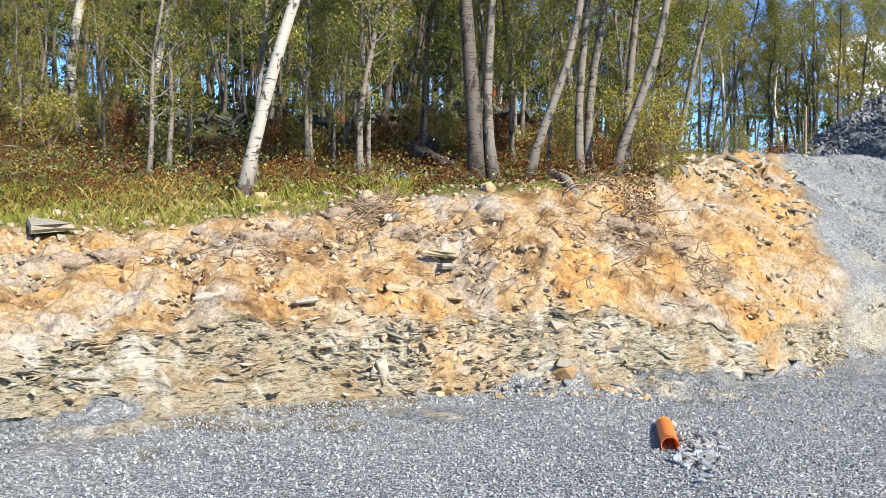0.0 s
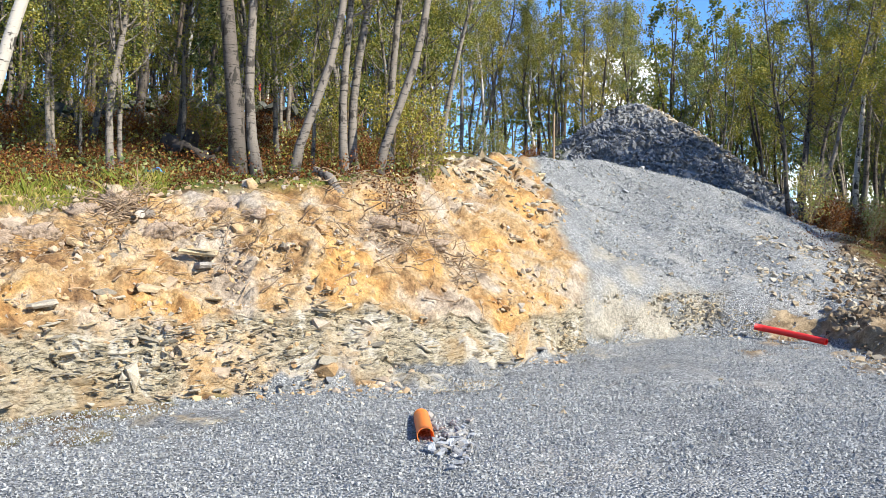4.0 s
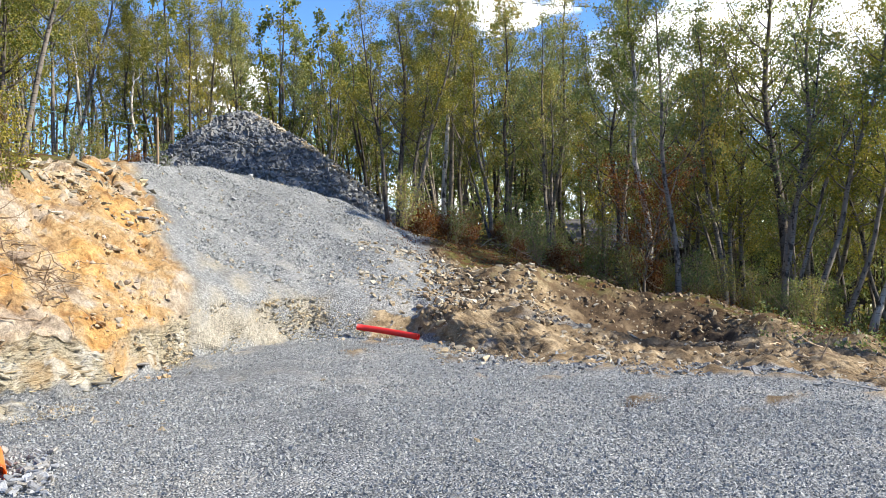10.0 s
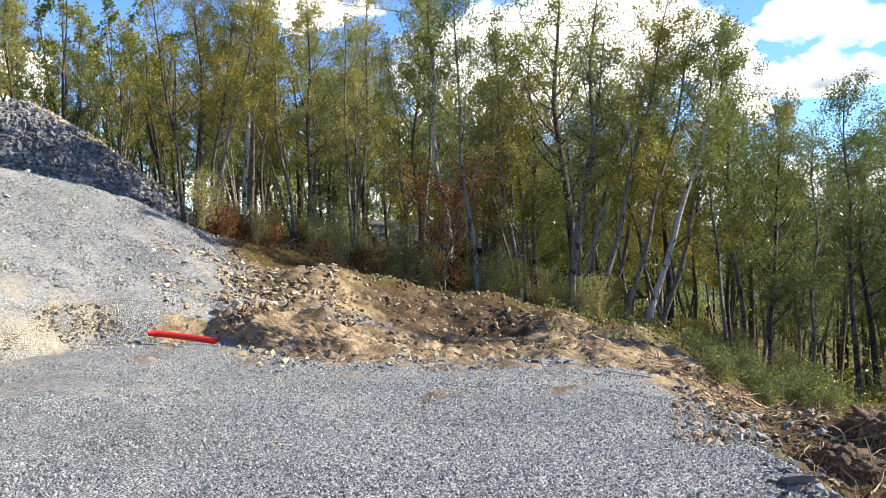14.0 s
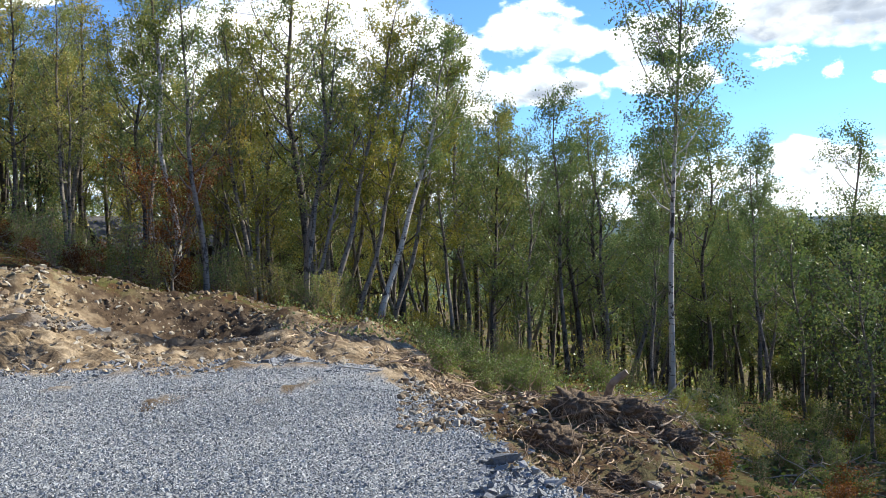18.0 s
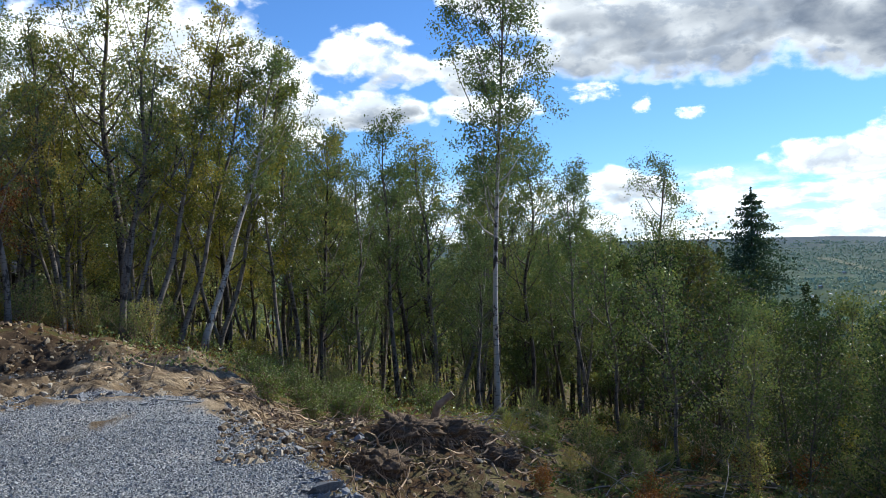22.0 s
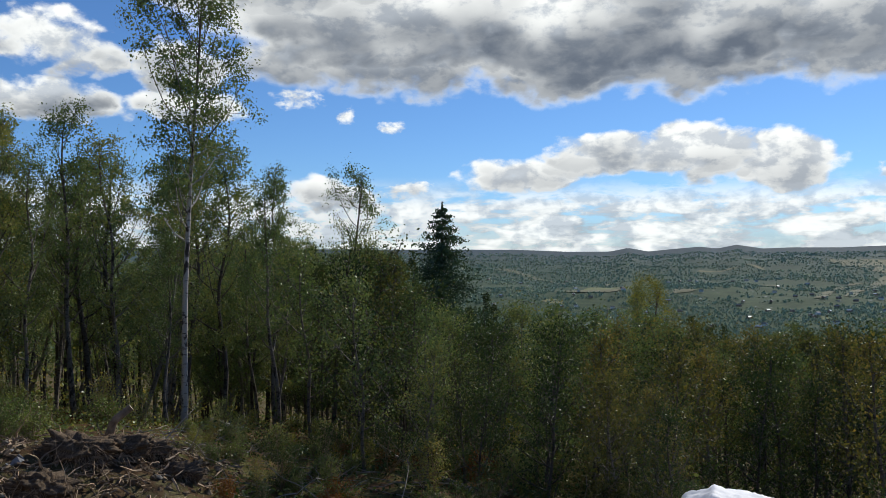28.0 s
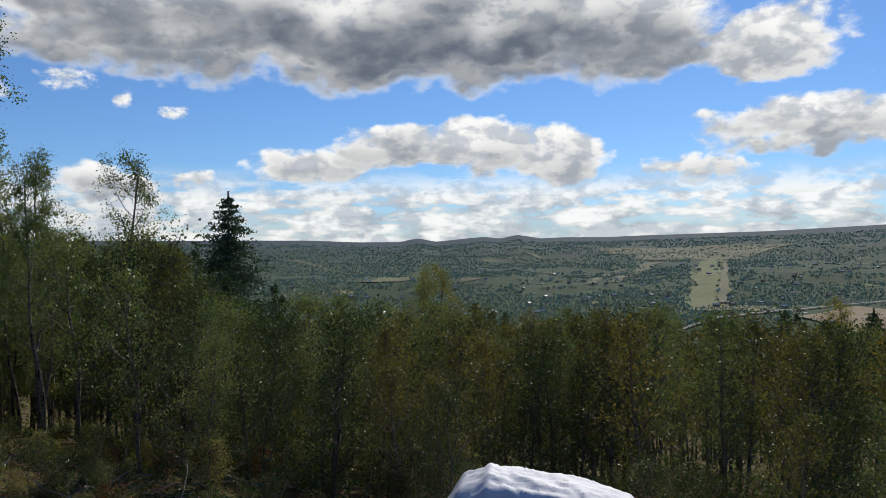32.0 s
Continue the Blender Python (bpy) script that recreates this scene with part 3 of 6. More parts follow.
GRAVEL = np.clip(np.maximum(np.maximum(apron, ramp), .55 * spill), 0, 1)
SILT = ramp * inside(SEG + .35 * n2, 1.1, 1.95, .2) * inside(azn, 25.2, 33.6, .6) * smooth(n1 + .8 * n2, -1.2, -.6)
bank = (1 - smooth(azn - left_edge, -.8, .8))
OCHRE = bank * inside(SEG + .1 * n1, .98, 2.97, .08)
OCHRE = np.maximum(OCHRE, inside(AZ, 17, 24, 2) * (SEG < 3.25) * (SEG > 2.5) * bank)
ROCK = bank * inside(SEG + .16 * n1 + .06 * n2, .95, 1.82, .12) * smooth(n1 + .6 * n2, -1.0, -.25)
BROWN = smooth(azn - right_edge, -.6, .6) * inside(SEG + .2 * n1, .6, 2.95, .1) * (1 - smooth(AZ, 85, 93)) * (1 - .6 * smooth(azn, 72, 78))
FAR = smooth(D, 220, 520)
MOSS = inside(SEG, 2.9, 3.6, .2) * smooth(n1 * .8 + n2 * .5, -.3, .4) * (1 - .97 * smooth(AZ, 30, 42))
# humus mask; on the hollow's back wall it also paints the shade there
HUMUS_SHADE = np.maximum(inside(azn, 49.5, 61.2, .7) * smooth(D + .8 * n1, 14.8, 16.0), .6 * inside(azn, 77, 93, 1.5) * smooth(D + .5 * n1, 6.3, 7.2))
HUMUS_SHADE = np.maximum(HUMUS_SHADE, .7 * smooth(n1 + .5 * n2, .3, .7) * (AZ > 40))
# small relief by kind of ground
bed = (Z + .10 * X + .10 * n1 + .03 * n2 + .10 * fractal(X * .5, Y * .5, 0, 2, 50)) * 11.0
run = AZ * D * .0175
proud = vnoise(np.floor(bed) * 3.7, run * 2.3, 0, 51) + .55 * vnoise(np.floor(bed * 2.7) * 2.9, run * 6.1, 4, 52)
strata = .62 * proud + .5 * (bed - np.floor(bed)) + .35 * vnoise(run * 5, bed * 2.4, 2, 54)
crumb = np.abs(fractal(X * 5.5, Y * 5.5, Z * 5.5, 3, 57, .62)) - .35
push = ROCK * (.07 * strata + .07 * fractal(X * 2, Y * 2, Z * 2, 3, 53) - .05) + OCHRE * (.06 * crumb + .06 * smooth(SEG, 1.85, 2.05) * np.abs(fractal(X * 1.6, Y * 1.6, Z * 2.4, 3, 59))) + SILT * (.12 * n2 + .15 * n1)
Z = Z + (OCHRE * .07 + BROWN * (1 - GRAVEL) * .07) * fractal(X * 3.3, Y * 3.3, 0, 4, 61) + OCHRE * (.11 * (np.abs(fractal(X * 1.5, Y * 1.5, 5, 2, 65)) - .35) + .055 * crumb + .022 * vnoise(X * 13, Y * 13, Z * 13, 69)) + BROWN * (1 - GRAVEL) * smooth(SEG, 1.0, 1.25) * (.06 * crumb + .02 * vnoise(X * 11, Y * 11, Z * 11, 69)) + ramp * .03 * fractal(X * 2.5, Y * 2.5, 2, 3, 63)
X, Y = X - push * np.sin(np.radians(AZ)), Y - push * np.cos(np.radians(AZ))
R, C = D.shape
i, j = np.meshgrid(np.arange(R - 1), np.arange(C), indexing="ij")
k = (j + 1) % C
faces = np.stack([i * C + j, (i + 1) * C + j, (i + 1) * C + k, i * C + k], -1).reshape(-1, 4)
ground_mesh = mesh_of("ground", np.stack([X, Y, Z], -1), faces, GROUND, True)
for name, layers in (("zone", (GRAVEL, OCHRE, BROWN, ROCK)), ("land", (FAR, MOSS, SILT, HUMUS_SHADE))):
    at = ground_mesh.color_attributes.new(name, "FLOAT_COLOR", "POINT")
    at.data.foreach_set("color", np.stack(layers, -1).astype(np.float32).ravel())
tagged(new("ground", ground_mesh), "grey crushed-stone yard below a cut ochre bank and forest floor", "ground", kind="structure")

# ---- loose rock: shapes and scattering ----
def hull(seed, points=9, flat=1.0, long=1.0):
    """Vertices and triangles of one angular stone, about 1 across."""
    r = np.random.default_rng(seed)
    p = r.normal(size=(points, 3))
    p = p / np.linalg.norm(p, axis=1)[:, None] * r.uniform(.75, 1.0, (points, 1)) * [.5 * long, .5, .5 * flat]
    bm = bmesh.new()
    for q in p:
        bm.verts.new(q)
    bmesh.ops.convex_hull(bm, input=list(bm.verts))
    bmesh.ops.delete(bm, geom=[v for v in bm.verts if not v.link_faces], context="VERTS")
    bmesh.ops.recalc_face_normals(bm, faces=list(bm.faces))
    bm.verts.index_update()
    v = np.array([q.co[:] for q in bm.verts])
    f = np.array([[q.index for q in g.verts] for g in bm.faces])
    bm.free()
    return v, f


def slab(seed, sides=6):
    """A flat broken plate with a chipped rim."""
    r = np.random.default_rng(seed)
    a = np.sort(r.uniform(0, 2 * np.pi, sides) * .35 + np.arange(sides) * 2 * np.pi / sides * .65 + .2)
    rad = r.uniform(.32, .55, sides)
    rim = np.stack([np.cos(a) * rad * 1.25, np.sin(a) * rad * .8, np.zeros(sides)], -1)
    t = r.uniform(.07, .13)
    v = np.concatenate([rim * r.uniform(.86, 1.0, (sides, 1)) + [0, 0, t], rim * [1.05, 1.05, 1], rim * r.uniform(.8, .95, (sides, 1)) - [0, 0, t]])
    v[:, 2] += .06 * v[:, 0] * r.normal() + r.normal(0, .012, len(v))
    f = []
    for i in range(1, sides - 1):
        f += [(0, i, i + 1), (2 * sides, 2 * sides + i + 1, 2 * sides + i)]
    for k in (0, 1):
        for i in range(sides):
            j = (i + 1) % sides
            a0, b0 = k * sides, (k + 1) * sides
            f += [(a0 + i, b0 + i, b0 + j), (a0 + i, b0 + j, a0 + j)]
    return v, np.array(f)


def spin(rng, n, tilt):
    """n turn matrices: any heading, tilted by about tilt radians."""
    a, b, c = rng.uniform(0, 2 * np.pi, n), rng.normal(0, tilt, n), rng.normal(0, tilt, n)
    return turns(a, b, c)


def turns(a, b, c):
    n = len(a)
    o, z = np.ones(n), np.zeros(n)
    rz = np.stack([np.cos(a), -np.sin(a), z, np.sin(a), np.cos(a), z, z, z, o], -1).reshape(n, 3, 3)
    ry = np.stack([np.cos(b), z, np.sin(b), z, o, z, -np.sin(b), z, np.cos(b)], -1).reshape(n, 3, 3)
    rx = np.stack([o, z, z, z, np.cos(c), -np.sin(c), z, np.sin(c), np.cos(c)], -1).reshape(n, 3, 3)
    return rz @ ry @ rx


def scatter(shapes, place, turn, size, rng):
    """All the copies of the shapes as one pile of vertices and triangles."""
    which = rng.integers(0, len(shapes), len(place))
    out = []
    for s, (v, f) in enumerate(shapes):
        m = which == s
        if not m.any():
            continue
        sz = size[m]
        sz = sz[:, None, None] if sz.ndim == 1 else sz[:, None, :]
        w3 = np.einsum("nij,nkj->nki", turn[m], v[None] * sz) + place[m][:, None]
        fs = f[None] + (np.arange(m.sum()) * len(v))[:, None, None]
        out.append((w3.reshape(-1, 3), fs.reshape(-1, f.shape[1])))
    return joined(out)


def spots(az, d, lift=0.0):
    return np.stack([d * np.sin(np.radians(az)), d * np.cos(np.radians(az)), ground_z(az, d) + lift], -1)


def pieces(name, shapes, mats, place, turn, size, parent, rng):
    """Each stone an object of its own on shared meshes, under parent."""
    meshes = [mesh_of(name, v, f, mats[i % len(mats)]) for i, (v, f) in enumerate(shapes)]
    for i in range(len(place)):
        ob = under(new(name, meshes[int(rng.integers(0, len(meshes)))]), parent)
        sz = size[i]
        ob.matrix_basis = Matrix.LocRotScale(Vector(place[i]), Matrix(turn[i].tolist()).to_quaternion(), (sz, sz, sz) if np.ndim(sz) == 0 else tuple(sz))


def area_points(rng, n, az0, az1, d0, d1):
    return rng.uniform(az0, az1, n), np.sqrt(rng.uniform(d0 * d0, d1 * d1, n))


# ---- trees ----
def birch_parts(seed, tall=8.5, lean=0.0, bend=0.0, crown_from=0.4, wide=1.25, leaves=2400, leaf=0.085, thick=0.085, limbs=20, stems=1, spread=.8, steep=(.9, 1.9)):
    """Trunk and crown meshes of one birch, leaning towards +x."""
    rng = np.random.default_rng(seed)
    n = 14
    h = np.linspace(0, 1, n)
    pieces_, cent, spread_of = [], [], []
    for stem in range(stems):
        size = tall * (1 if stem == 0 else rng.uniform(.65, .95))
        ph, am = rng.uniform(0, 6.28, (2, 3)), rng.normal(0, 1, (2, 3)) * [.010, .006, .004]
        wob = sum(am[:, k:k + 1] * np.sin(h[None] * (2.2 + 2.6 * k) * 2 + ph[:, k:k + 1]) for k in range(3)) * size
        wob = (wob - wob[:, :1]).T
        sx, sy = (0, 0) if stem == 0 else rng.normal(0, spread * .22, 2)
        px = (lean * h + bend * np.sin(h * np.pi * .5) ** 2 + sx * h) * size + wob[:, 0]
        spine = np.stack([px, wob[:, 1] + sy * h * size, h * size - .15], -1)
        rad = thick * (size / tall) * (1 - h) ** .8 * (1 + .4 * np.exp(-h * 25)) + .007
        pieces_.append(tube(spine, rad, 8))
        count = limbs // (1 if stem == 0 else 2)
        turn0 = rng.uniform(0, 6.28)
        for q in range(count):
            u = (q + rng.uniform(0, 1)) / count
            f = crown_from + (.97 - crown_from) * u
            p0 = np.array([np.interp(f, h, spine[:, c]) for c in range(3)])
            reach = wide * (.22 + .95 * (1 - u) ** .7 * min(1, .45 + 3 * u)) * rng.uniform(.45, 1.2)
            a = turn0 + q * 2.4 + rng.normal(0, .5)
            up = rng.uniform(*steep) * (.75 + .6 * u)
            s = np.linspace(0, 1, 6)[:, None]
            dirv = np.array([math.cos(a), math.sin(a), 0])
            side = np.array([-math.sin(a), math.cos(a), 0]) * rng.normal(0, .16) * reach
            limb = p0 + dirv * reach * s ** .9 + side * s ** 2 + np.array([0, 0, 1]) * reach * up * (s ** 1.35) + np.cumsum(rng.normal(0, .03, (6, 3)), 0) * s * reach
            r0 = max(.010, thick * .42 * (1 - f) + .008)
            pieces_.append(tube(limb, np.linspace(r0, .004, 6), 4))
            for w2 in range(6):
                g = rng.uniform(.22, 1.0)
                p1 = np.array([np.interp(g, s[:, 0], limb[:, c]) for c in range(3)])
                tw = dirv * .25 + rng.normal(0, .62, 3)
                tw[2] = abs(tw[2]) * .8 + .05
                tw *= (.1 + reach * (.46 - .2 * g)) * rng.uniform(.6, 1.2)
                tip = p1 + tw
                tip[2] -= .08 * reach
                mid = p1 + tw * .55 + [0, 0, .03]
                pieces_.append(tube(np.stack([p1, mid, tip]), [.006, .0045, .003], 3))
                cent += [mid, p1 + tw * .8, tip, tip + rng.normal(0, .09, 3)]
                spread_of += [.05, .06, .055, .05]
            cent += [limb[4], limb[5]]
            spread_of += [.07, .07]
        cent += [spine[-1] - [0, 0, .2 * c] for c in range(5)]
        spread_of += [.07] * 5
    weight = rng.gamma(1.0, 1.0, len(cent)) + .05
    pick = rng.choice(len(cent), leaves, p=weight / weight.sum())
    c0, sp = np.array(cent)[pick], np.array(spread_of)[pick] * 1.9
    pts = c0 + rng.normal(0, 1, (leaves, 3)) * sp[:, None] * [1, 1, .9]
    return joined(pieces_), leaf_quads(pts, leaf, rng)


def tree_thing(name, seed, bark, leafmat, label, category="tree", **kw):
    wood, green = birch_parts(seed, **kw)
    base = new(name)
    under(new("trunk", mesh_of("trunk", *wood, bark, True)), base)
    under(new("crown", mesh_of("crown", *green, leafmat)), base)
    return tagged(base, label, category)


def upright(az, d, size=1.0, toward=0.0, sink=0.0):
    """A pose on the ground; toward: bearing to which the thing's +x points."""
    p = on_ground(az, d, -sink)
    return Matrix.LocRotScale(p, Euler((0, 0, radians(90 - toward))), (size, size, size))


YOUNG = "young olive-leaved birch in the thicket below the yard"
LOOKS = {"grey": (BARK_GREY, "slender birch with grey bark and thin green leaves"), "dark": (BARK_DARK, "dark-barked birch with a sparse green crown"),
         "white": (BARK_WHITE, "white-barked birch with black marks and yellowing leaves")}
kinds, used = [], set()


def kind(bark, leafmat, name="birch_tree", **kw):
    mat, label = LOOKS[bark]
    if leafmat is LEAF_GOLD:
        label = label.replace("thin green", "thin golden").replace("sparse green", "sparse golden")
    if name == "young_birch":
        label = {LEAF_OLIVE_SHADE: YOUNG, LEAF_GREEN_SHADE: YOUNG.replace("olive", "green"), LEAF_BRONZE: YOUNG.replace("olive", "bronze")}[leafmat]
    kinds.append(tree_thing(name, 100 + len(kinds), mat, leafmat, label, **kw))
    return len(kinds) - 1


def plant(k, az, d, size=1.0, toward=90.0, group="birches of the wood"):
    if az < 43 and (az * 7.3) % 1 < .7:
        k = AUTUMN.get(k, k)
    src = kinds[k]
    m = upright(az, d, size, toward)
    if k not in used:
        used.add(k)
        src.matrix_basis = m
        tree = tagged(src, group=group)
    else:
        tree = copy_to(src, m)
    if az < 70 and "green" in tree["label"] and (az * 9.7) % 1 < (.6 if az < 46 else .22):
        slot = [c for c in tree.children if c.name.startswith("crown")][0].material_slots[0]
        slot.link, slot.material = "OBJECT", LEAF_GOLD
        tagged(tree, tree["label"].replace("green", "golden"))
    elif k not in THICKET and 72 < az < 110 and (az * 5.1) % 1 < min(.9, (az - 68) / 14):
        # backlit bearings: the crown gets the leaf copy with shade in its colour
        slot = [c for c in tree.children if c.name.startswith("crown")][0].material_slots[0]
        slot.link, slot.material = "OBJECT", LEAF_GREEN_SHADE
    return tree


THICKET = ()
STRAIGHT = kind("grey", LEAF_GREEN, tall=8.6, lean=.03, bend=.02, crown_from=.32, leaves=7800, leaf=.045, thick=.075, limbs=24)
OLD = kind("dark", LEAF_GREEN, tall=9.0, lean=-.01, bend=.06, crown_from=.34, wide=1.5, leaves=8800, leaf=.045, thick=.12, limbs=26)
WHITE = kind("white", LEAF_GOLD, tall=9.0, lean=.02, bend=.02, crown_from=.5, wide=1.0, leaves=6800, leaf=.045, thick=.085, limbs=18)
LEANING = kind("grey", LEAF_GREEN, tall=8.4, lean=.16, bend=.06, crown_from=.36, leaves=7800, leaf=.045, thick=.07, limbs=22)
WHITE_LEANING = kind("white", LEAF_GREEN, tall=8.6, lean=.14, bend=.08, crown_from=.42, leaves=7200, leaf=.045, thick=.072, limbs=20)
GOLD = kind("grey", LEAF_GOLD, tall=7.6, lean=.05, bend=.03, crown_from=.2, wide=1.3, leaves=6800, leaf=.043, thick=.06, limbs=24)
TWIN = kind("grey", LEAF_GREEN, tall=8.2, lean=.06, bend=.04, crown_from=.35, leaves=8800, leaf=.045, thick=.07, stems=3, limbs=18)
DARK = kind("dark", LEAF_GREEN, tall=8.0, lean=.07, bend=-.04, crown_from=.3, wide=1.25, leaves=8200, leaf=.046, thick=.07, limbs=26)
BROAD = kind("white", LEAF_GREEN, tall=8.7, lean=.05, bend=.0, crown_from=.42, wide=1.3, leaves=17500, leaf=.038, thick=.058, limbs=34, steep=(1.4, 2.2))
BUSHY = kind("dark", LEAF_GREEN, tall=7.0, lean=.03, bend=.03, crown_from=.2, wide=1.35, leaves=9500, leaf=.046, thick=.06, limbs=30)
SLENDER = kind("white", LEAF_GREEN, tall=7.4, lean=.2, bend=.06, crown_from=.48, wide=1.0, leaves=5200, leaf=.045, thick=.08, limbs=18)
BARE = kind("dark", LEAF_GREEN, tall=8.0, lean=.08, bend=.05, crown_from=.3, wide=1.4, leaves=6500, leaf=.042, thick=.07, limbs=26)
AUTUMN = {STRAIGHT: kind("grey", LEAF_GOLD, tall=8.6, lean=.03, bend=.02, crown_from=.32, leaves=7200, leaf=.045, thick=.075, limbs=24),
          OLD: kind("dark", LEAF_GOLD, tall=9.0, lean=-.01, bend=.06, crown_from=.34, wide=1.5, leaves=8000, leaf=.045, thick=.12, limbs=26),
          LEANING: kind("grey", LEAF_GOLD, tall=8.4, lean=.16, bend=.06, crown_from=.36, leaves=7200, leaf=.045, thick=.07, limbs=22)}
THICKET = (kind("dark", LEAF_OLIVE_SHADE, "young_birch", tall=7.6, lean=.05, bend=.03, crown_from=.14, wide=1.5, leaves=8800, leaf=.046, thick=.06, limbs=30),
           kind("grey", LEAF_GREEN_SHADE, "young_birch", tall=8.2, lean=.07, bend=.03, crown_from=.2, wide=1.4, leaves=8200, leaf=.046, thick=.06, limbs=26),
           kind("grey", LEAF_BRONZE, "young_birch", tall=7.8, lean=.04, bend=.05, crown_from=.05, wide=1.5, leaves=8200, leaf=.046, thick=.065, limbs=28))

LOW = (kind("dark", LEAF_OLIVE_SHADE, "young_birch", tall=3.5, lean=.05, bend=.03, crown_from=.12, wide=.75, leaves=2400, leaf=.04, thick=.032, limbs=18),
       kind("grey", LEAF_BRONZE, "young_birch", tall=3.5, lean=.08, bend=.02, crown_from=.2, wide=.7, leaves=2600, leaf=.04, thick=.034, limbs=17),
       kind("grey", LEAF_GREEN_SHADE, "young_birch", tall=3.5, lean=.03, bend=.04, crown_from=.25, wide=.7, leaves=2600, leaf=.04, thick=.032, limbs=16))
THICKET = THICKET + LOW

# single trees in front: kind, bearing, distance, size, bearing of the lean
FRONT = (
    (WHITE, -23.4, 17, 1.1, 80), (WHITE, -18.6, 16.4, .9, 60), (STRAIGHT, -16.9, 17.2, .8, 100), (WHITE_LEANING, -13.4, 11.6, 1.15, 95), (STRAIGHT, -12.6, 12.4, .7, 95),
    (STRAIGHT, -5.5, 12.8, .85, 60), (OLD, -4.2, 19, .9, 90), (LEANING, -6.9, 17.2, .9, 85), (WHITE, -1.4, 26, .9, 80), (OLD, 2.3, 12.6, 1.1, 280), (STRAIGHT, 3.5, 12.5, 1.15, 20),
    (LEANING, 5.6, 12.2, 1.0, 95), (STRAIGHT, 9.2, 12.6, 1.0, 70), (STRAIGHT, 9.7, 12.8, 1.05, 90), (LEANING, 11.2, 12.3, 1.0, 100), (STRAIGHT, 12.2, 13.2, 1.0, 90),
    (LEANING, 15.3, 20.5, 1.0, 105), (BARE, 38.2, 23.4, .9, 310), (OLD, 38.9, 23.8, .8, 80), (LEANING, 39.3, 23.4, .9, 130), (BARE, 39.7, 23.7, .9, 110), (BARE, 26.0, 31, .9, 60),
    (WHITE, 55.4, 22.8, 1.05, 310), (STRAIGHT, 57.4, 20.4, 1.05, 320), (TWIN, 60.4, 23, 1.0, 0), (TWIN, 63.8, 20.6, 1.05, 140), (LEANING, 65.3, 20.6, 1.05, 150),
    (LEANING, 67.2, 21.2, 1.0, 155), (SLENDER, 68.7, 21.0, 1.0, 158), (LEANING, 69.6, 23.5, 1.1, 160), (BROAD, 88.2, 17.5, 1.06, 150), (STRAIGHT, 87.2, 20.5, .6, 90),
    (BARE, 97.6, 26, 1.16, 180), (BUSHY, 101.0, 28, .92, 180), (OLD, 82.6, 27, .95, 0), (BARE, 118.2, 34, 1.06, 190), (DARK, 118.5, 36.5, 1.0, 10), (BARE, 144, 26, .68, 200))
FIRM = {STRAIGHT: .85, LEANING: .9, OLD: .9, BARE: .9}
for k, az, d, size, toward in FRONT:
    plant(k, az, d, size * FIRM.get(k, 1), toward)
young = np.random.default_rng(83)
for k in range(24):
    plant(GOLD, float(young.uniform(-34, 13)), float(young.uniform(12.4, 19)), float(young.uniform(.36, .72)), float(young.uniform(0, 360)))
# how high the tree tops stand, in degrees, by bearing
TOPS = ((-45, 40), (46, 32), (56, 24), (66, 20), (71, 17), (75, 13), (80, 10.8), (86, 10), (91, 9.2), (92.4, 8.2), (94, 4.0), (95.2, 1.2), (97, .4), (100.5, .8), (102.6, -2.4), (106, -4.2), (112, -4.2), (125, -5.2), (140, -5.2), (143, -5.9), (152, -5.9))
rng = np.random.default_rng(5)
taken = [heading(r[1], r[2]) for r in FRONT]


def reach_top(az, d, spread):
    spread = min(spread, 1.1 if az > 107 else .4) if az > 95 else spread
    t = np.interp(az, [r[0] for r in TOPS], [r[1] for r in TOPS]) + spread
    return (1.5 + d * math.tan(radians(t)) - float(ground_z(az, d))) / 8.4


WOODS = ((-42, 15, 15.5, 42, 56), (14, 38, 27, 46, 28), (40, 60, 24, 40, 32), (58, 84, 22.5, 42, 56), (84, 104, 19, 42, 58), (94, 106, 24, 50, 30), (103, 152, 11.5, 32, 98), (99, 128, 12.5, 21, 30), (104, 128, 10.5, 14, 12), (120, 152, 9.3, 13.5, 40), (34, 62, 27, 40, 6))
for a0, a1, d0, d1, count in WOODS:
    tries = made = 0
    while made < count and tries < 4000:
        tries += 1
        az, d = rng.uniform(a0, a1), math.sqrt(rng.uniform(d0 * d0, d1 * d1))
        p = heading(az, d)
        if any((p - q).length < (1.0 if az < 100 else .8) for q in taken):
            continue
        size = min(rng.uniform(.8, 1.12), reach_top(az, d, rng.normal(0, .8 if az < 93 else 1.3) - (max(0, 14 - d) * 1.1 if az > 95 else 0)))
        if size < .2 or (25 < az < 40 and d < 31) or (121 < az < 141 and d < 14.2):
            continue
        taken.append(p)
        made += 1
        if az > 93 + 5 * ((az * 3.7) % 1):
            pick = int(rng.choice(3, p=(.3, .12, .58) if az < 114 else (.34, .42, .24)))
            if size < .6:
                plant(LOW[pick], az, d, size * 2.35, rng.uniform(0, 360))
            else:
                plant(THICKET[(0, 2, 1)[pick] if pick else 0], az, d, size, rng.uniform(0, 360))
            continue
        choice = (STRAIGHT, OLD, LEANING, GOLD, TWIN, DARK, BUSHY, DARK, BARE, WHITE) if az < 50 else (STRAIGHT, LEANING, BUSHY, TWIN, DARK, GOLD, STRAIGHT, OLD, GOLD, BUSHY)
        plant(choice[int(rng.integers(0, 10))], az, d, size, rng.uniform(0, 360))


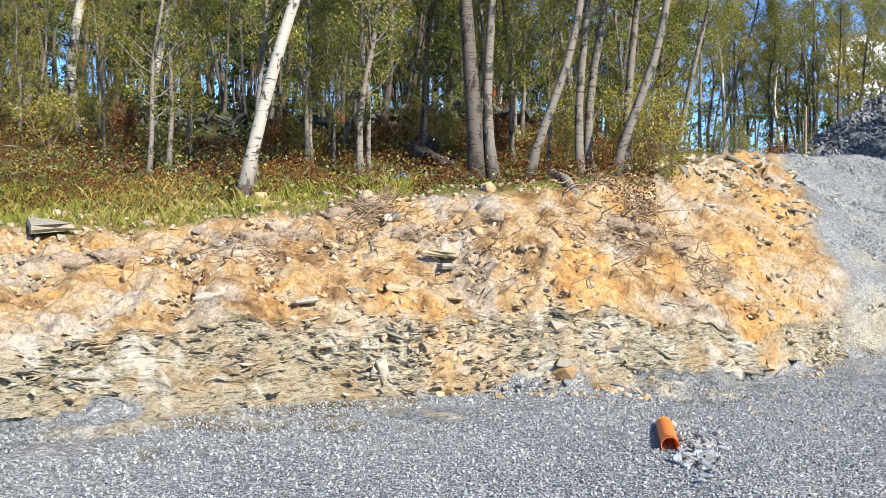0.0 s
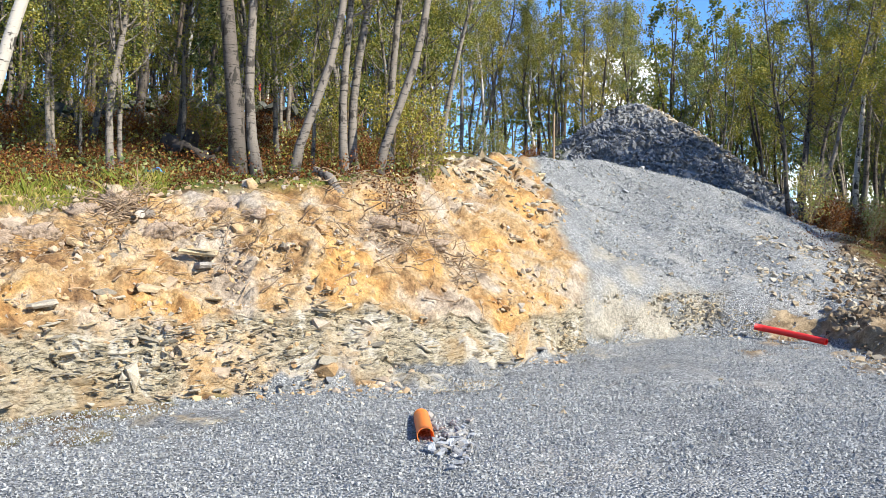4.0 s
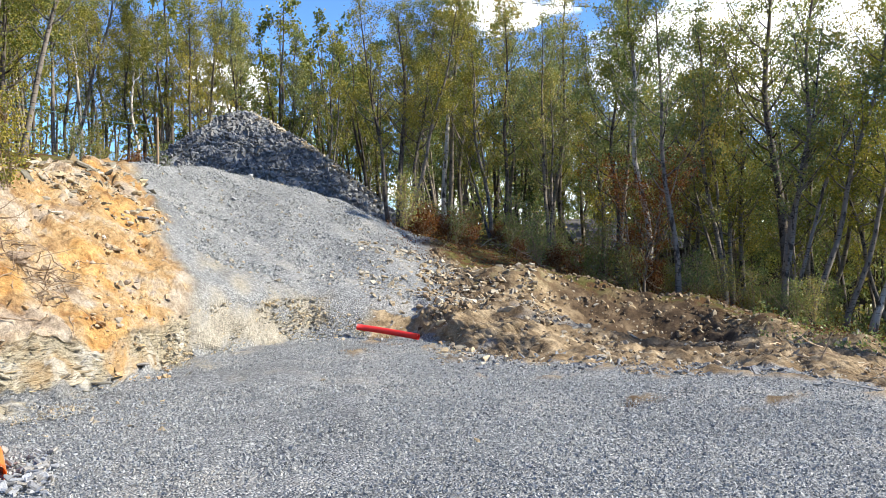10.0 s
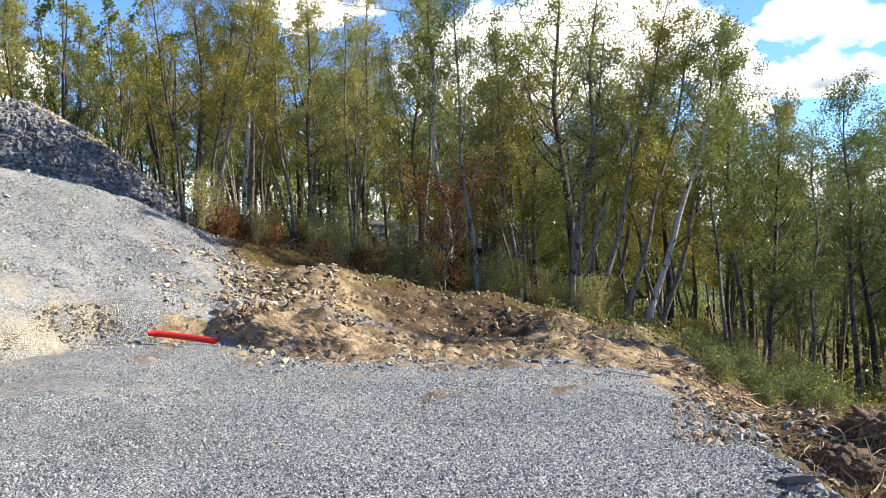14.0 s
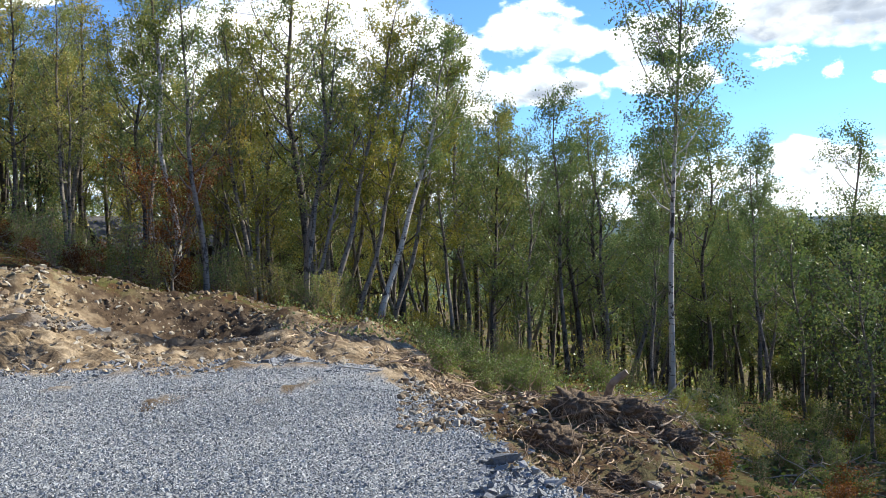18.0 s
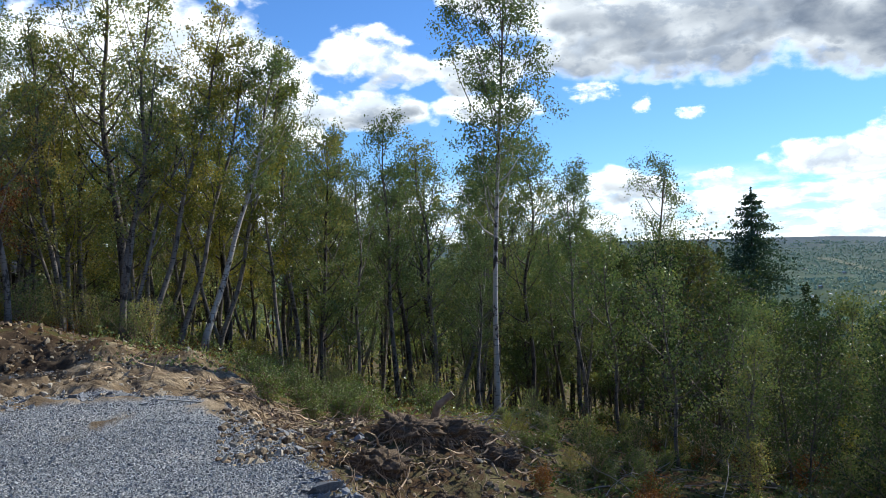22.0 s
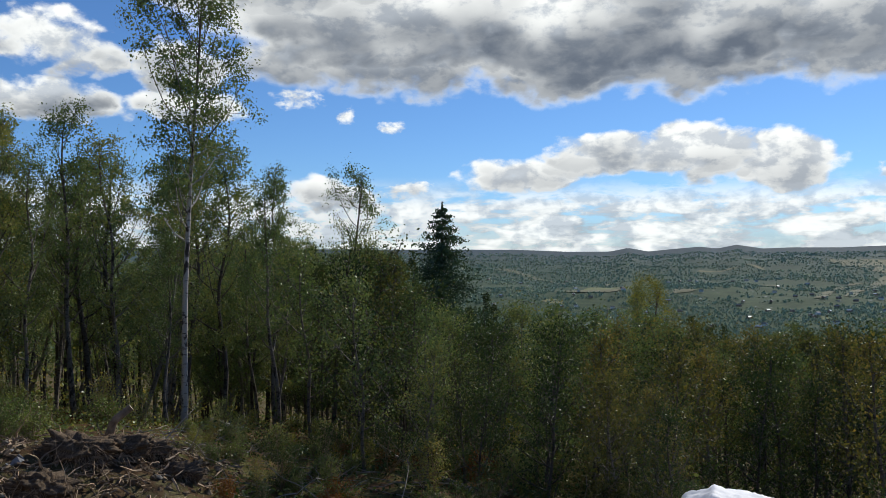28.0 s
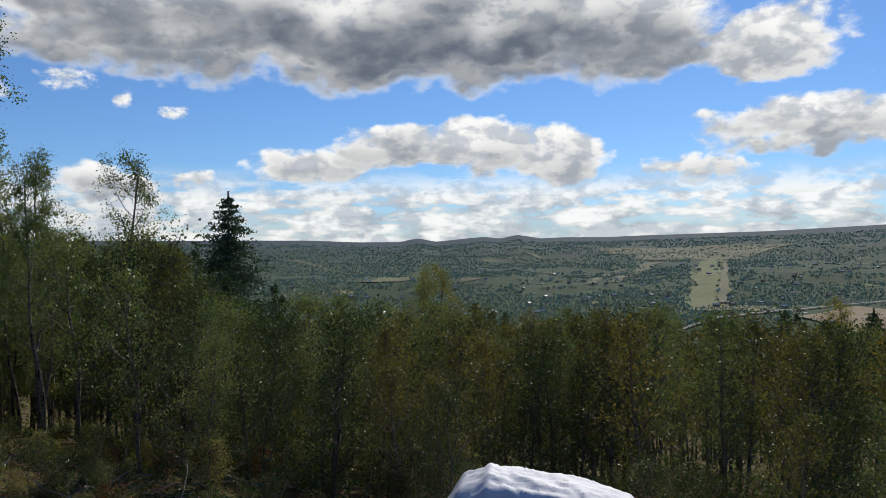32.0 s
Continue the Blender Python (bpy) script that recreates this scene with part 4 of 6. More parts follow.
# the deep wood behind, past counting
def woods(name, label, rows, seed, mats):
    r = np.random.default_rng(seed)
    low = [birch_parts(400 + i, tall=8.4, lean=.05 * i, bend=.03, crown_from=.04 + .07 * i, wide=1.7, leaves=900, leaf=.105, thick=.08, limbs=6) for i in range(4)]
    wood, green = [], []
    for az, d, size in rows:
        (wv, wf), (gv, gf) = low[int(r.integers(0, 4))]
        a = r.uniform(0, 6.28)
        rot = np.array([[math.cos(a), -math.sin(a), 0], [math.sin(a), math.cos(a), 0], [0, 0, 1]]) * size
        p = np.array(on_ground(az, d))
        keep = 13 * 8
        wood.append((wv[:14 * 8] @ rot.T + p, wf[:keep])), green.append((gv @ rot.T + p, gf))
    ob = new(name)
    under(new("trunks", mesh_of("trunks", *joined(wood), mats[0], True)), ob)
    under(new("foliage", mesh_of("foliage", *joined(green), mats[1])), ob)
    for o in (ob, *ob.children):
        tagged(o, kind="stuff")
    return tagged(ob, label, "wood", kind="stuff")


def far_rows(seed, a0, a1, d0, d1, count):
    r = np.random.default_rng(seed)
    out = []
    while len(out) < count:
        az, d = r.uniform(a0, a1), math.sqrt(r.uniform(d0 * d0, d1 * d1))
        s = min(r.uniform(.8, 1.15), reach_top(az, d, r.normal(0, .7)))
        if s > .3:
            out.append((az, d, s))
        elif d > 40:
            out.append((az, d, .3))
    return out


woods("birch_wood_uphill", "dense birch wood with autumn leaves up the slope", far_rows(1, -45, 46, 34, 74, 280), 11, (BARK_DARK, LEAF_GOLD))
woods("birch_wood_downhill", "dense green birch wood falling away to the valley", far_rows(2, 44, 94, 38, 80, 300), 12, (BARK_DARK, LEAF_GREEN))
woods("birch_wood_below", "olive birch thicket below the yard, darkened for its backlit side", far_rows(3, 100, 158, 34, 90, 420), 13, (BARK_DARK, LEAF_OLIVE_SHADE))

woods("birch_wood_behind_the_heap", "dense low birch wood behind the rock heap", far_rows(6, 32, 64, 34, 60, 80), 15, (BARK_DARK, LEAF_GREEN))
# the gloom between these trees is painted with the darkened olive leaves
woods("birch_wood_above", "dense birch wood above the bank, leaves coloured dark for its shaded depth", far_rows(4, -50, 12, 28, 66, 330), 14, (BARK_DARK, LEAF_OLIVE_SHADE))

# ---- spruce ----
def spruce_thing(name, tall, seed, label):
    r = np.random.default_rng(seed)
    base = new(name)
    h = np.linspace(0, 1, 10)
    under(new("trunk", mesh_of("trunk", *tube(np.stack([0 * h, 0 * h, h * tall - .2], -1), .018 * tall * (1 - h) + .01, 7), BARK_DARK, True)), base)
    pts, wood = [], []
    for k in range(52):
        f = .08 + .9 * (k + r.uniform(0, .8)) / 52
        ring = int(r.integers(4, 7))
        for j in range(ring):
            a = r.uniform(0, 6.28)
            reach = tall * .47 * (1 - f) ** .8 * r.uniform(.55, 1.15) + .12
            s = np.linspace(0, 1, 6)
            z = f * tall - .55 * reach * s + .42 * reach * s ** 2.4
            br = np.stack([np.cos(a) * reach * s, np.sin(a) * reach * s, z], -1)
            wood.append(tube(br, np.linspace(.012, .003, 6), 3))
            n = int(8 + 46 * reach / (tall * .2))
            u = r.uniform(.1, 1, n)
            q = np.stack([np.interp(u, s, br[:, c]) for c in range(3)], -1)
            pts.append(q + r.normal(0, 1, (n, 3)) * np.array([.11, .11, .05]) * (.5 + reach))
    under(new("limbs", mesh_of("limbs", *joined(wood), BARK_DARK)), base)
    pts.append(np.stack([r.normal(0, .04, 60), r.normal(0, .04, 60), tall * r.uniform(.93, 1.02, 60)], -1))
    under(new("crown", mesh_of("crown", *leaf_quads(np.concatenate(pts), .135, r, 1.9), NEEDLES)), base)
    return tagged(base, label, "tree")


s1 = spruce_thing("spruce_tree", 11.5, 71, "lone dark green spruce rising above the birches")
s1.matrix_basis = Matrix.Translation(heading(105.2, 68, 1.5 + 68 * math.tan(radians(3.85)) - 11.6))
for az, d, el, size in ((147, 70, -4.0, .75), (149.5, 72, -4.4, .7), (145, 95, -4.6, .6)):
    z = 1.5 + d * math.tan(radians(el)) - 11.5 * size
    c = copy_thing(s1, Matrix.LocRotScale(heading(az, d, z), None, (size, size, size)))
    tagged(c, "small dark green spruce among the birches")

# ---- shrubs and saplings ----
shrub_kinds = []
for i, (mat, label, tall, wide, stems) in enumerate((
        (LEAF_GOLD, "yellow-leaved birch sapling in rough grass", 2.2, .5, 3), (LEAF_GREEN, "green birch sapling at the wood's edge", 2.0, .55, 4),
        (LEAF_RUST, "rust-brown bush with dry leaves", 1.1, .5, 6), (JUNIPER, "low green juniper bush", 1.0, .45, 8), (LEAF_GOLD, "low willow bush with yellow leaves", 1.2, .6, 6), (LEAF_OLIVE_SHADE, "olive birch sapling in the scrub below the yard, darkened for shade", 2.1, .6, 4), (LEAF_BRONZE, "bronze-leaved sapling in the scrub below the yard", 1.6, .5, 4))):
    shrub_kinds.append(tree_thing("juniper_bush" if mat is JUNIPER else "shrub", 300 + i, TWIG, mat, label, "bush", tall=tall, lean=.04, bend=.02, crown_from=.12, wide=wide, leaves=1500, leaf=.05,
                                  thick=.016, limbs=10, stems=stems, spread=1.6))
first = set()


def shrub(k, az, d, size, toward=0.0):
    m = upright(az, d, size, toward)
    src = shrub_kinds[k]
    if k not in first:
        first.add(k)
        src.matrix_basis = m
        return tagged(src, group="bushes at the wood's edge")
    return copy_to(src, m)


rng = np.random.default_rng(17)
for a0, a1, d0, d1, count, pick in ((-38, -14, 14.5, 22, 18, (0, 2, 2, 4, 4)), (-14, 13, 16, 24, 18, (0, 2, 2, 0, 4)), (8, 15, 12.6, 15, 6, (0, 0, 4)), (40, 62, 22.5, 32, 34, (1, 2, 2, 4, 1)), (39, 52, 20, 24, 16, (1, 2, 0, 2, 1)), (52, 68, 20.5, 24, 10, (1, 2, 4, 1)),
                                    (62, 78, 19, 27, 26, (3, 3, 1, 1, 4)), (76, 100, 15, 26, 22, (3, 3, 1, 4, 3)), (92, 150, 8.5, 16, 34, (2, 6, 3, 5, 5)), (90, 108, 8.0, 14, 34, (3, 2, 5, 3)), (71, 80, 12.5, 17, 20, (3, 3)), (112, 152, 8, 15, 40, (5, 6, 2, 5)), (88, 112, 11, 18, 46, (1, 1, 6, 0, 3)), (100, 152, 10, 16, 40, (5, 6, 6)), (14, 40, 26, 34, 12, (0, 2, 1))):
    for _ in range(count):
        az, d = rng.uniform(a0, a1), math.sqrt(rng.uniform(d0 * d0, d1 * d1))
        if (26 < az < 39 and d < 32) or (120 < az < 133 and d < 12):
            continue
        shrub(pick[int(rng.integers(0, len(pick)))], az, d, rng.uniform(.55, 1.05) * (.34 if 86 < az < 107 else .5 if az > 70 else .75), rng.uniform(0, 360))


# ---- undergrowth ----
def blades(name, label, rows, seed, mat, tall, wide, per=1):
    """Grass: thin upright blades, each a bent strip."""
    r = np.random.default_rng(seed)
    az = np.concatenate([r.uniform(a0, a1, n) for a0, a1, d0, d1, n in rows])
    d = np.concatenate([np.sqrt(r.uniform(d0 * d0, d1 * d1, n)) for a0, a1, d0, d1, n in rows])
    x, y = d * np.sin(np.radians(az)), d * np.cos(np.radians(az))
    keep = fractal(x * .8, y * .8, 0, 3, 77) > -.25
    az, d = az[keep], d[keep]
    p = spots(az, d, -.02)
    n = len(p)
    h = tall * r.gamma(4, .25, n)
    a = r.uniform(0, 6.28, n)
    side = np.stack([np.cos(a), np.sin(a), 0 * a], -1) * wide
    tip = np.stack([r.normal(0, .4, n), r.normal(0, .4, n), np.ones(n)], -1) * h[:, None]
    v = np.stack([p - side, p + side, p + tip * [.45, .45, .7] + side * .6, p + tip], 1).reshape(-1, 3)
    return tagged(new(name, mesh_of(name, v, np.arange(4 * n).reshape(n, 4), mat)), label, "undergrowth", kind="stuff")


blades("grass", "green and straw-yellow grass along the top of the bank", ((-40, -2, 10.3, 12.6, 24000), (-40, 14, 12.0, 20, 11000), (66, 100, 16, 24, 7000), (40, 60, 21, 28, 900)), 41, GRASS, .075, .0022)


def litter(name, label, rows, seed, mat, leaf, high):
    r = np.random.default_rng(seed)
    az = np.concatenate([r.uniform(a0, a1, n) for a0, a1, d0, d1, n in rows])
    d = np.concatenate([np.sqrt(r.uniform(d0 * d0, d1 * d1, n)) for a0, a1, d0, d1, n in rows])
    x, y = d * np.sin(np.radians(az)), d * np.cos(np.radians(az))
    tuft = np.clip(fractal(x * 1.3, y * 1.3, 0, 3, seed + 1) + .55, .05, 1.2)
    p = spots(az, d) + np.stack([0 * d, 0 * d, r.uniform(.0, 1, len(d)) * high * tuft], -1)
    return tagged(new(name, mesh_of(name, *leaf_quads(p, leaf, r), mat)), label, "undergrowth", kind="stuff")


litter("wood_understorey", "dense leafy understorey deep in the wood", ((44, 100, 30, 58, 15000), (12, 46, 31, 60, 15000)), 47, LEAF_GREEN, .12, 2.6)
# same darkened leaves here: shade under the trees put into the colour
litter("dark_understorey", "understorey in the wood above the bank, coloured dark for shade", ((-45, 14, 24, 50, 9000),), 48, LEAF_OLIVE_SHADE, .12, 1.6)
litter("heather", "rust-red heather and blueberry scrub on the forest floor", ((-40, 14, 10.9, 20, 100000), (38, 62, 18.8, 32, 22000), (62, 100, 16, 28, 12000)), 43, LEAF_RUST, .026, .28)
litter("withered_ferns", "withered orange and yellow ferns among the birches", ((-40, 14, 11.8, 19, 8000), (40, 62, 21.5, 30, 4000)), 44, LEAF_GOLD, .03, .5)
litter("green_scrub", "green dwarf scrub on the forest floor", ((-40, 14, 11, 24, 14000), (40, 62, 23, 40, 6000), (62, 90, 14, 34, 14000)), 45, LEAF_GREEN, .045, .3)
litter("dark_scrub", "dark green dwarf scrub below the yard's edge", ((90, 152, 6, 22, 24000),), 49, LEAF_OLIVE_SHADE, .04, .45)
litter("thicket_understorey", "deep green leafy understorey below the yard", ((110, 153, 13, 32, 12000),), 50, LEAF_GREEN_SHADE, .055, 1.1)

# ---- schist ledge: broken plates in the cut face ----
def on_face(az, q):
    """Points on the cut face, q from its foot (0) to its top (1)."""
    f, l = along(FOOT, az, 1), along(LEDGE, az, 1)
    d = f + (l - f) * q
    z = along(LEDGE, az, 2) * q
    return np.stack([d * np.sin(np.radians(az)), d * np.cos(np.radians(az)), z], -1)


rng = np.random.default_rng(23)
plates = [slab(500 + i, 5 + i % 3) for i in range(10)] + [hull(520 + i, 9, .35, 1.5) for i in range(6)]


def plate_poses(n, a0, a1, s0, s1):
    az = rng.uniform(a0, a1, n)
    q = rng.uniform(0.0, 1.0, n) ** .9
    p = on_face(az, q)
    run = fractal(p[:, 0] * .7, p[:, 2] * 1.2, 0, 2, 91)
    p -= np.stack([np.sin(np.radians(az)), np.cos(np.radians(az)), 0 * az], -1) * rng.uniform(-.03, .07, n)[:, None]
    p[:, 2] += relief(az, np.hypot(p[:, 0], p[:, 1]))
    t = turns(np.radians(-az) + rng.normal(0, .6, n), .1 * run - .08 + rng.normal(0, .16, n), rng.normal(-.05, .3, n))
    s = rng.uniform(s0, s1, n) * np.clip(rng.gamma(1.8, .5, n), .25, 1.9)
    bare = fractal(p[:, 0] * .9, p[:, 2] * 2.2, p[:, 1] * .9, 3, 93) > -.05
    return p[bare], t[bare], np.stack([s * 1.7, s * .9, s * rng.uniform(.3, .9, n)], -1)[bare]


ledge_mesh = mesh_of("broken_schist", *scatter(plates, *plate_poses(3200, -42, 24.5, .016, .06), rng), SCHIST)
silt_az = rng.uniform(23.6, 36.5, 1100)
silt_p = on_face(silt_az, rng.uniform(0, 1, 1100))
tagged(new("ledge_rubble", mesh_of("ledge_rubble", *scatter(plates, silt_p, spin(rng, 1100, .5), rng.uniform(.02, .085, 1100), rng), SCHIST)), "pale rubble in the low cut below the gravel slope", "stones", kind="stuff")
rock_ledge = tagged(new("rock_ledge", ledge_mesh), "cut ledge of shattered grey and rusty schist", "rock ledge", kind="structure")
pieces("plate", plates, (SCHIST,), *plate_poses(190, -30, 24, .05, .12), rock_ledge, rng)

# ---- stones in and on the bank and the earth ----
soil_shapes = [hull(540 + i, 10, .55, 1.25) for i in range(8)] + [slab(560 + i, 6) for i in range(4)]


def strewn(name, label, rows, seed, mat, shapes, tilt=.5):
    r = np.random.default_rng(seed)
    ps, ss = [], []
    for a0, a1, d0, d1, n, s0, s1 in rows:
        az, d = area_points(r, n, a0, a1, d0, d1)
        s = s0 * (s1 / s0) ** (r.uniform(0, 1, n) ** 1.8)
        ps.append(spots(az, d, 0) + np.stack([0 * s, 0 * s, s * .08], -1)), ss.append(s)
    p, s = np.concatenate(ps), np.concatenate(ss)
    return tagged(new(name, mesh_of(name, *scatter(shapes, p, spin(r, len(p), tilt), s, r), mat)), label, "stones", kind="stuff")


lumps = [hull(570 + i, 16, .8, 1.15) for i in range(6)]
CLOD = stone_material("dry_clod", (0.34, 0.21, 0.10), (0.50, 0.37, 0.21), (0.42, 0.35, 0.28))
PEAT = stone_material("peaty_clod", (0.08, 0.052, 0.032), (0.24, 0.17, 0.105), (0.36, 0.27, 0.16))
strewn("bank_rubble", "pale stones and clods strewn over the ochre bank", ((-42, 14, 8.2, 11.2, 330, .03, .17), (12, 24, 10.4, 16, 170, .03, .16), (-42, 24, 7.4, 9, 700, .02, .09)), 31, FIELDSTONE, soil_shapes)
strewn("bank_clods", "crumbled ochre clods on the bank", ((-42, 14, 8.2, 11.4, 4200, .02, .12), (-42, 14, 8.4, 11, 40, .15, .3), (12, 24, 10.2, 15.5, 1300, .02, .12)), 32, CLOD, lumps)
strewn("earth_clods", "brown clods of turned earth", ((41, 72, 10.8, 20, 2600, .015, .06), (41, 72, 12, 20, 2400, .02, .13), (40, 48, 14, 18, 600, .03, .2), (50, 62, 15.5, 19.5, 500, .03, .16), (70, 92, 7, 13.5, 3400, .02, .13)), 33, PEAT, lumps)
strewn("earth_stones", "pale stones in the turned earth", ((41, 70, 10.6, 17.5, 2400, .02, .14), (41, 60, 11, 18, 130, .1, .26), (36, 48, 14.5, 19, 1000, .04, .22), (70, 80, 7, 12, 400, .03, .15)), 34, FIELDSTONE, soil_shapes)
strewn("yard_edge_stones", "grey rubble along the edge of the gravel", ((73, 79, 8.5, 11, 110, .05, .2), (75, 83, 5.2, 7.4, 260, .03, .15), (44, 66, 10, 11.4, 350, .03, .14), (80, 96, 4.4, 6, 150, .03, .15)), 35, BLASTED, soil_shapes)
strewn("scree", "flat grey and cream stones tumbled at the slope's shoulder", ((15.5, 23, 13.5, 17.2, 330, .07, .3),), 36, SCHIST, plates)
strewn("slope_stones", "grey stones scattered on the gravel slope", ((23, 40, 13.5, 24, 4200, .02, .09), (24, 40, 14, 24, 50, .1, .2)), 37, CRUSHED, soil_shapes)
strewn("pale_slope_stones", "pale stones scattered on the gravel slope", ((23, 42, 13.5, 23, 1100, .02, .11),), 38, FIELDSTONE, soil_shapes)

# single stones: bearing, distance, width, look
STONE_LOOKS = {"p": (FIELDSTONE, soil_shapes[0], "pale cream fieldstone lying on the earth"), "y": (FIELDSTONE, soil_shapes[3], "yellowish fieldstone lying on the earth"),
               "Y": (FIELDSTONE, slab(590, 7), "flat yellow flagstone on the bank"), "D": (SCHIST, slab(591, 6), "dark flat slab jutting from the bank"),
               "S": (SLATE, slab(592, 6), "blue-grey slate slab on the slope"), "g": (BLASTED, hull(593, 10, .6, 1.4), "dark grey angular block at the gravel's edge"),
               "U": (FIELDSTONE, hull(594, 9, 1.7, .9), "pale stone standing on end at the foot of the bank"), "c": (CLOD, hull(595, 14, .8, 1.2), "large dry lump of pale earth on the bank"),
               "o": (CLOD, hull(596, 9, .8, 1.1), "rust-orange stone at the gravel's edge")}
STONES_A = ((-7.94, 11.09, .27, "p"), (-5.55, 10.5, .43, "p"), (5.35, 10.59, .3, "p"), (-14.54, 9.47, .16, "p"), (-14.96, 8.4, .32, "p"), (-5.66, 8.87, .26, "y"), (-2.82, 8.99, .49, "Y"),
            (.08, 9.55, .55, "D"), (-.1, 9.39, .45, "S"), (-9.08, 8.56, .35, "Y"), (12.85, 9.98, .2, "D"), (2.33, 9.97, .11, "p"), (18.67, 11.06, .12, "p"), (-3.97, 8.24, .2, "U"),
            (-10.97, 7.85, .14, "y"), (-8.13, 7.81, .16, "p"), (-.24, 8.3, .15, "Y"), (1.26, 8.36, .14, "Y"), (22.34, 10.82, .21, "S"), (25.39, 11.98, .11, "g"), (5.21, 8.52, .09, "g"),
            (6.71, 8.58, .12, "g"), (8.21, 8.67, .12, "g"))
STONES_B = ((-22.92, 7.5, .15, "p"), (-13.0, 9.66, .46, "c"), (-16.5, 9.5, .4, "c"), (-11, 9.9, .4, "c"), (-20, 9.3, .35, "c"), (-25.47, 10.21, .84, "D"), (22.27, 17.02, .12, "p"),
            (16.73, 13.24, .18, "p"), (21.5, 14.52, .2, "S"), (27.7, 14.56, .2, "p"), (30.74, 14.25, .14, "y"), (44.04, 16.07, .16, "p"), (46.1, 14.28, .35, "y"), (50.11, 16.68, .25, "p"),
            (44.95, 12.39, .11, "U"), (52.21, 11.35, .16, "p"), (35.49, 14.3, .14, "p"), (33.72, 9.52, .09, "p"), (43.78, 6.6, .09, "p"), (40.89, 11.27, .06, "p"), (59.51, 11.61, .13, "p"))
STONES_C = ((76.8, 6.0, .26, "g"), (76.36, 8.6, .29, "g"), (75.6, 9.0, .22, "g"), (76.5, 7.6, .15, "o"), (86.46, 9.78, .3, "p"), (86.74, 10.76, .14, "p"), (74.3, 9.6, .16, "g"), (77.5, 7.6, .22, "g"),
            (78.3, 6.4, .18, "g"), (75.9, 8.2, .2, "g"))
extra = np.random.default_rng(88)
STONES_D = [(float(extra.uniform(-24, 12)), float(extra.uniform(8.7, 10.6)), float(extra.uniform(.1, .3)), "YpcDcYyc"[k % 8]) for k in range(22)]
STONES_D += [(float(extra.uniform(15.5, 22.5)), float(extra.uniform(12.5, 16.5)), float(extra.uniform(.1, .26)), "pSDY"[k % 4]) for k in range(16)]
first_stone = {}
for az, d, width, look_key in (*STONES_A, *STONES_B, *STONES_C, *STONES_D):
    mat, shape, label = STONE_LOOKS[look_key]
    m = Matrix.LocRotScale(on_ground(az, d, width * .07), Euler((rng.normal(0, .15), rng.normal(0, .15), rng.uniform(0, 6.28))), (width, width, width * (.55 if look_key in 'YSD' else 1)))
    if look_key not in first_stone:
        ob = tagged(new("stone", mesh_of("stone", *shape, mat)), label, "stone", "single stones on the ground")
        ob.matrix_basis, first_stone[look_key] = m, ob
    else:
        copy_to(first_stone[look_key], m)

# ---- heap of blasted rock on the slope ----
HEAP_A, HEAP_B = np.array(heading(28.7, 28.4, 5.95)), np.array(heading(37.6, 24.6, 2.5))


def heap_z(x, y):
    """Height of the heap: a ridge running down to the right with steep loose flanks."""
    ab = HEAP_B[:2] - HEAP_A[:2]
    s = np.clip(((x - HEAP_A[0]) * ab[0] + (y - HEAP_A[1]) * ab[1]) / (ab @ ab), 0, 1)
    cx, cy = HEAP_A[0] + ab[0] * s, HEAP_A[1] + ab[1] * s
    off = np.sqrt(np.hypot(x - cx, y - cy) ** 2 + .3) - .55
    steep = np.where(s <= 0, .68, .8)
    return HEAP_A[2] + (HEAP_B[2] - HEAP_A[2]) * s ** 1.3 - steep * off + .16 * fractal(x * .8, y * .8, 0, 3, 95)


heap = tagged(new("rock_heap"), "heap of dark grey blasted rock on the gravel slope", "rock heap")
gx, gy = np.meshgrid(np.arange(8, 22, .22), np.arange(15, 32, .22), indexing="ij")
gz = np.maximum(heap_z(gx, gy) - .12, ground_z(np.degrees(np.arctan2(gx, gy)), np.hypot(gx, gy)) - .3)
r_, c_ = gx.shape
i, j = np.meshgrid(np.arange(r_ - 1), np.arange(c_ - 1), indexing="ij")
quads = np.stack([i * c_ + j, (i + 1) * c_ + j, (i + 1) * c_ + j + 1, i * c_ + j + 1], -1).reshape(-1, 4)
under(new("core", mesh_of("core", np.stack([gx, gy, gz], -1), quads, BLASTED, True)), heap)
rubble = [hull(610 + i, 11, .75, 1.3) for i in range(10)]
x, y = rng.uniform(8, 22, 48000), rng.uniform(15, 32, 48000)
z = heap_z(x, y)
keep = (z > ground_z(np.degrees(np.arctan2(x, y)), np.hypot(x, y)) - .05) & ((x * x + y * y) < 30.5 ** 2)
p = np.stack([x, y, z], -1)[keep]
s = .085 + .14 * rng.uniform(0, 1, len(p)) ** 2.2
tagged(under(new("rubble", mesh_of("rubble", *scatter(rubble, p, spin(rng, len(p), .7), s, rng), BLASTED)), heap), kind="stuff")
near = np.argsort(np.hypot(p[:, 0], p[:, 1]))[:len(p) // 2]
near = rng.choice(near, 220, replace=False)
pieces("stone", rubble, (BLASTED,), p[near] + [0, 0, .08], spin(rng, len(near), .7), rng.uniform(.15, .26, len(near)), heap, rng)

crown = rng.uniform(.05, 1.0, 900)
ridge = HEAP_A[None, :2] * (1 - crown)[:, None] + HEAP_B[None, :2] * crown[:, None] + rng.normal(0, .28, (900, 2)) + np.array(heading(33, .75))[None, :2]
earth = np.column_stack([ridge, heap_z(ridge[:, 0], ridge[:, 1]) + .05])
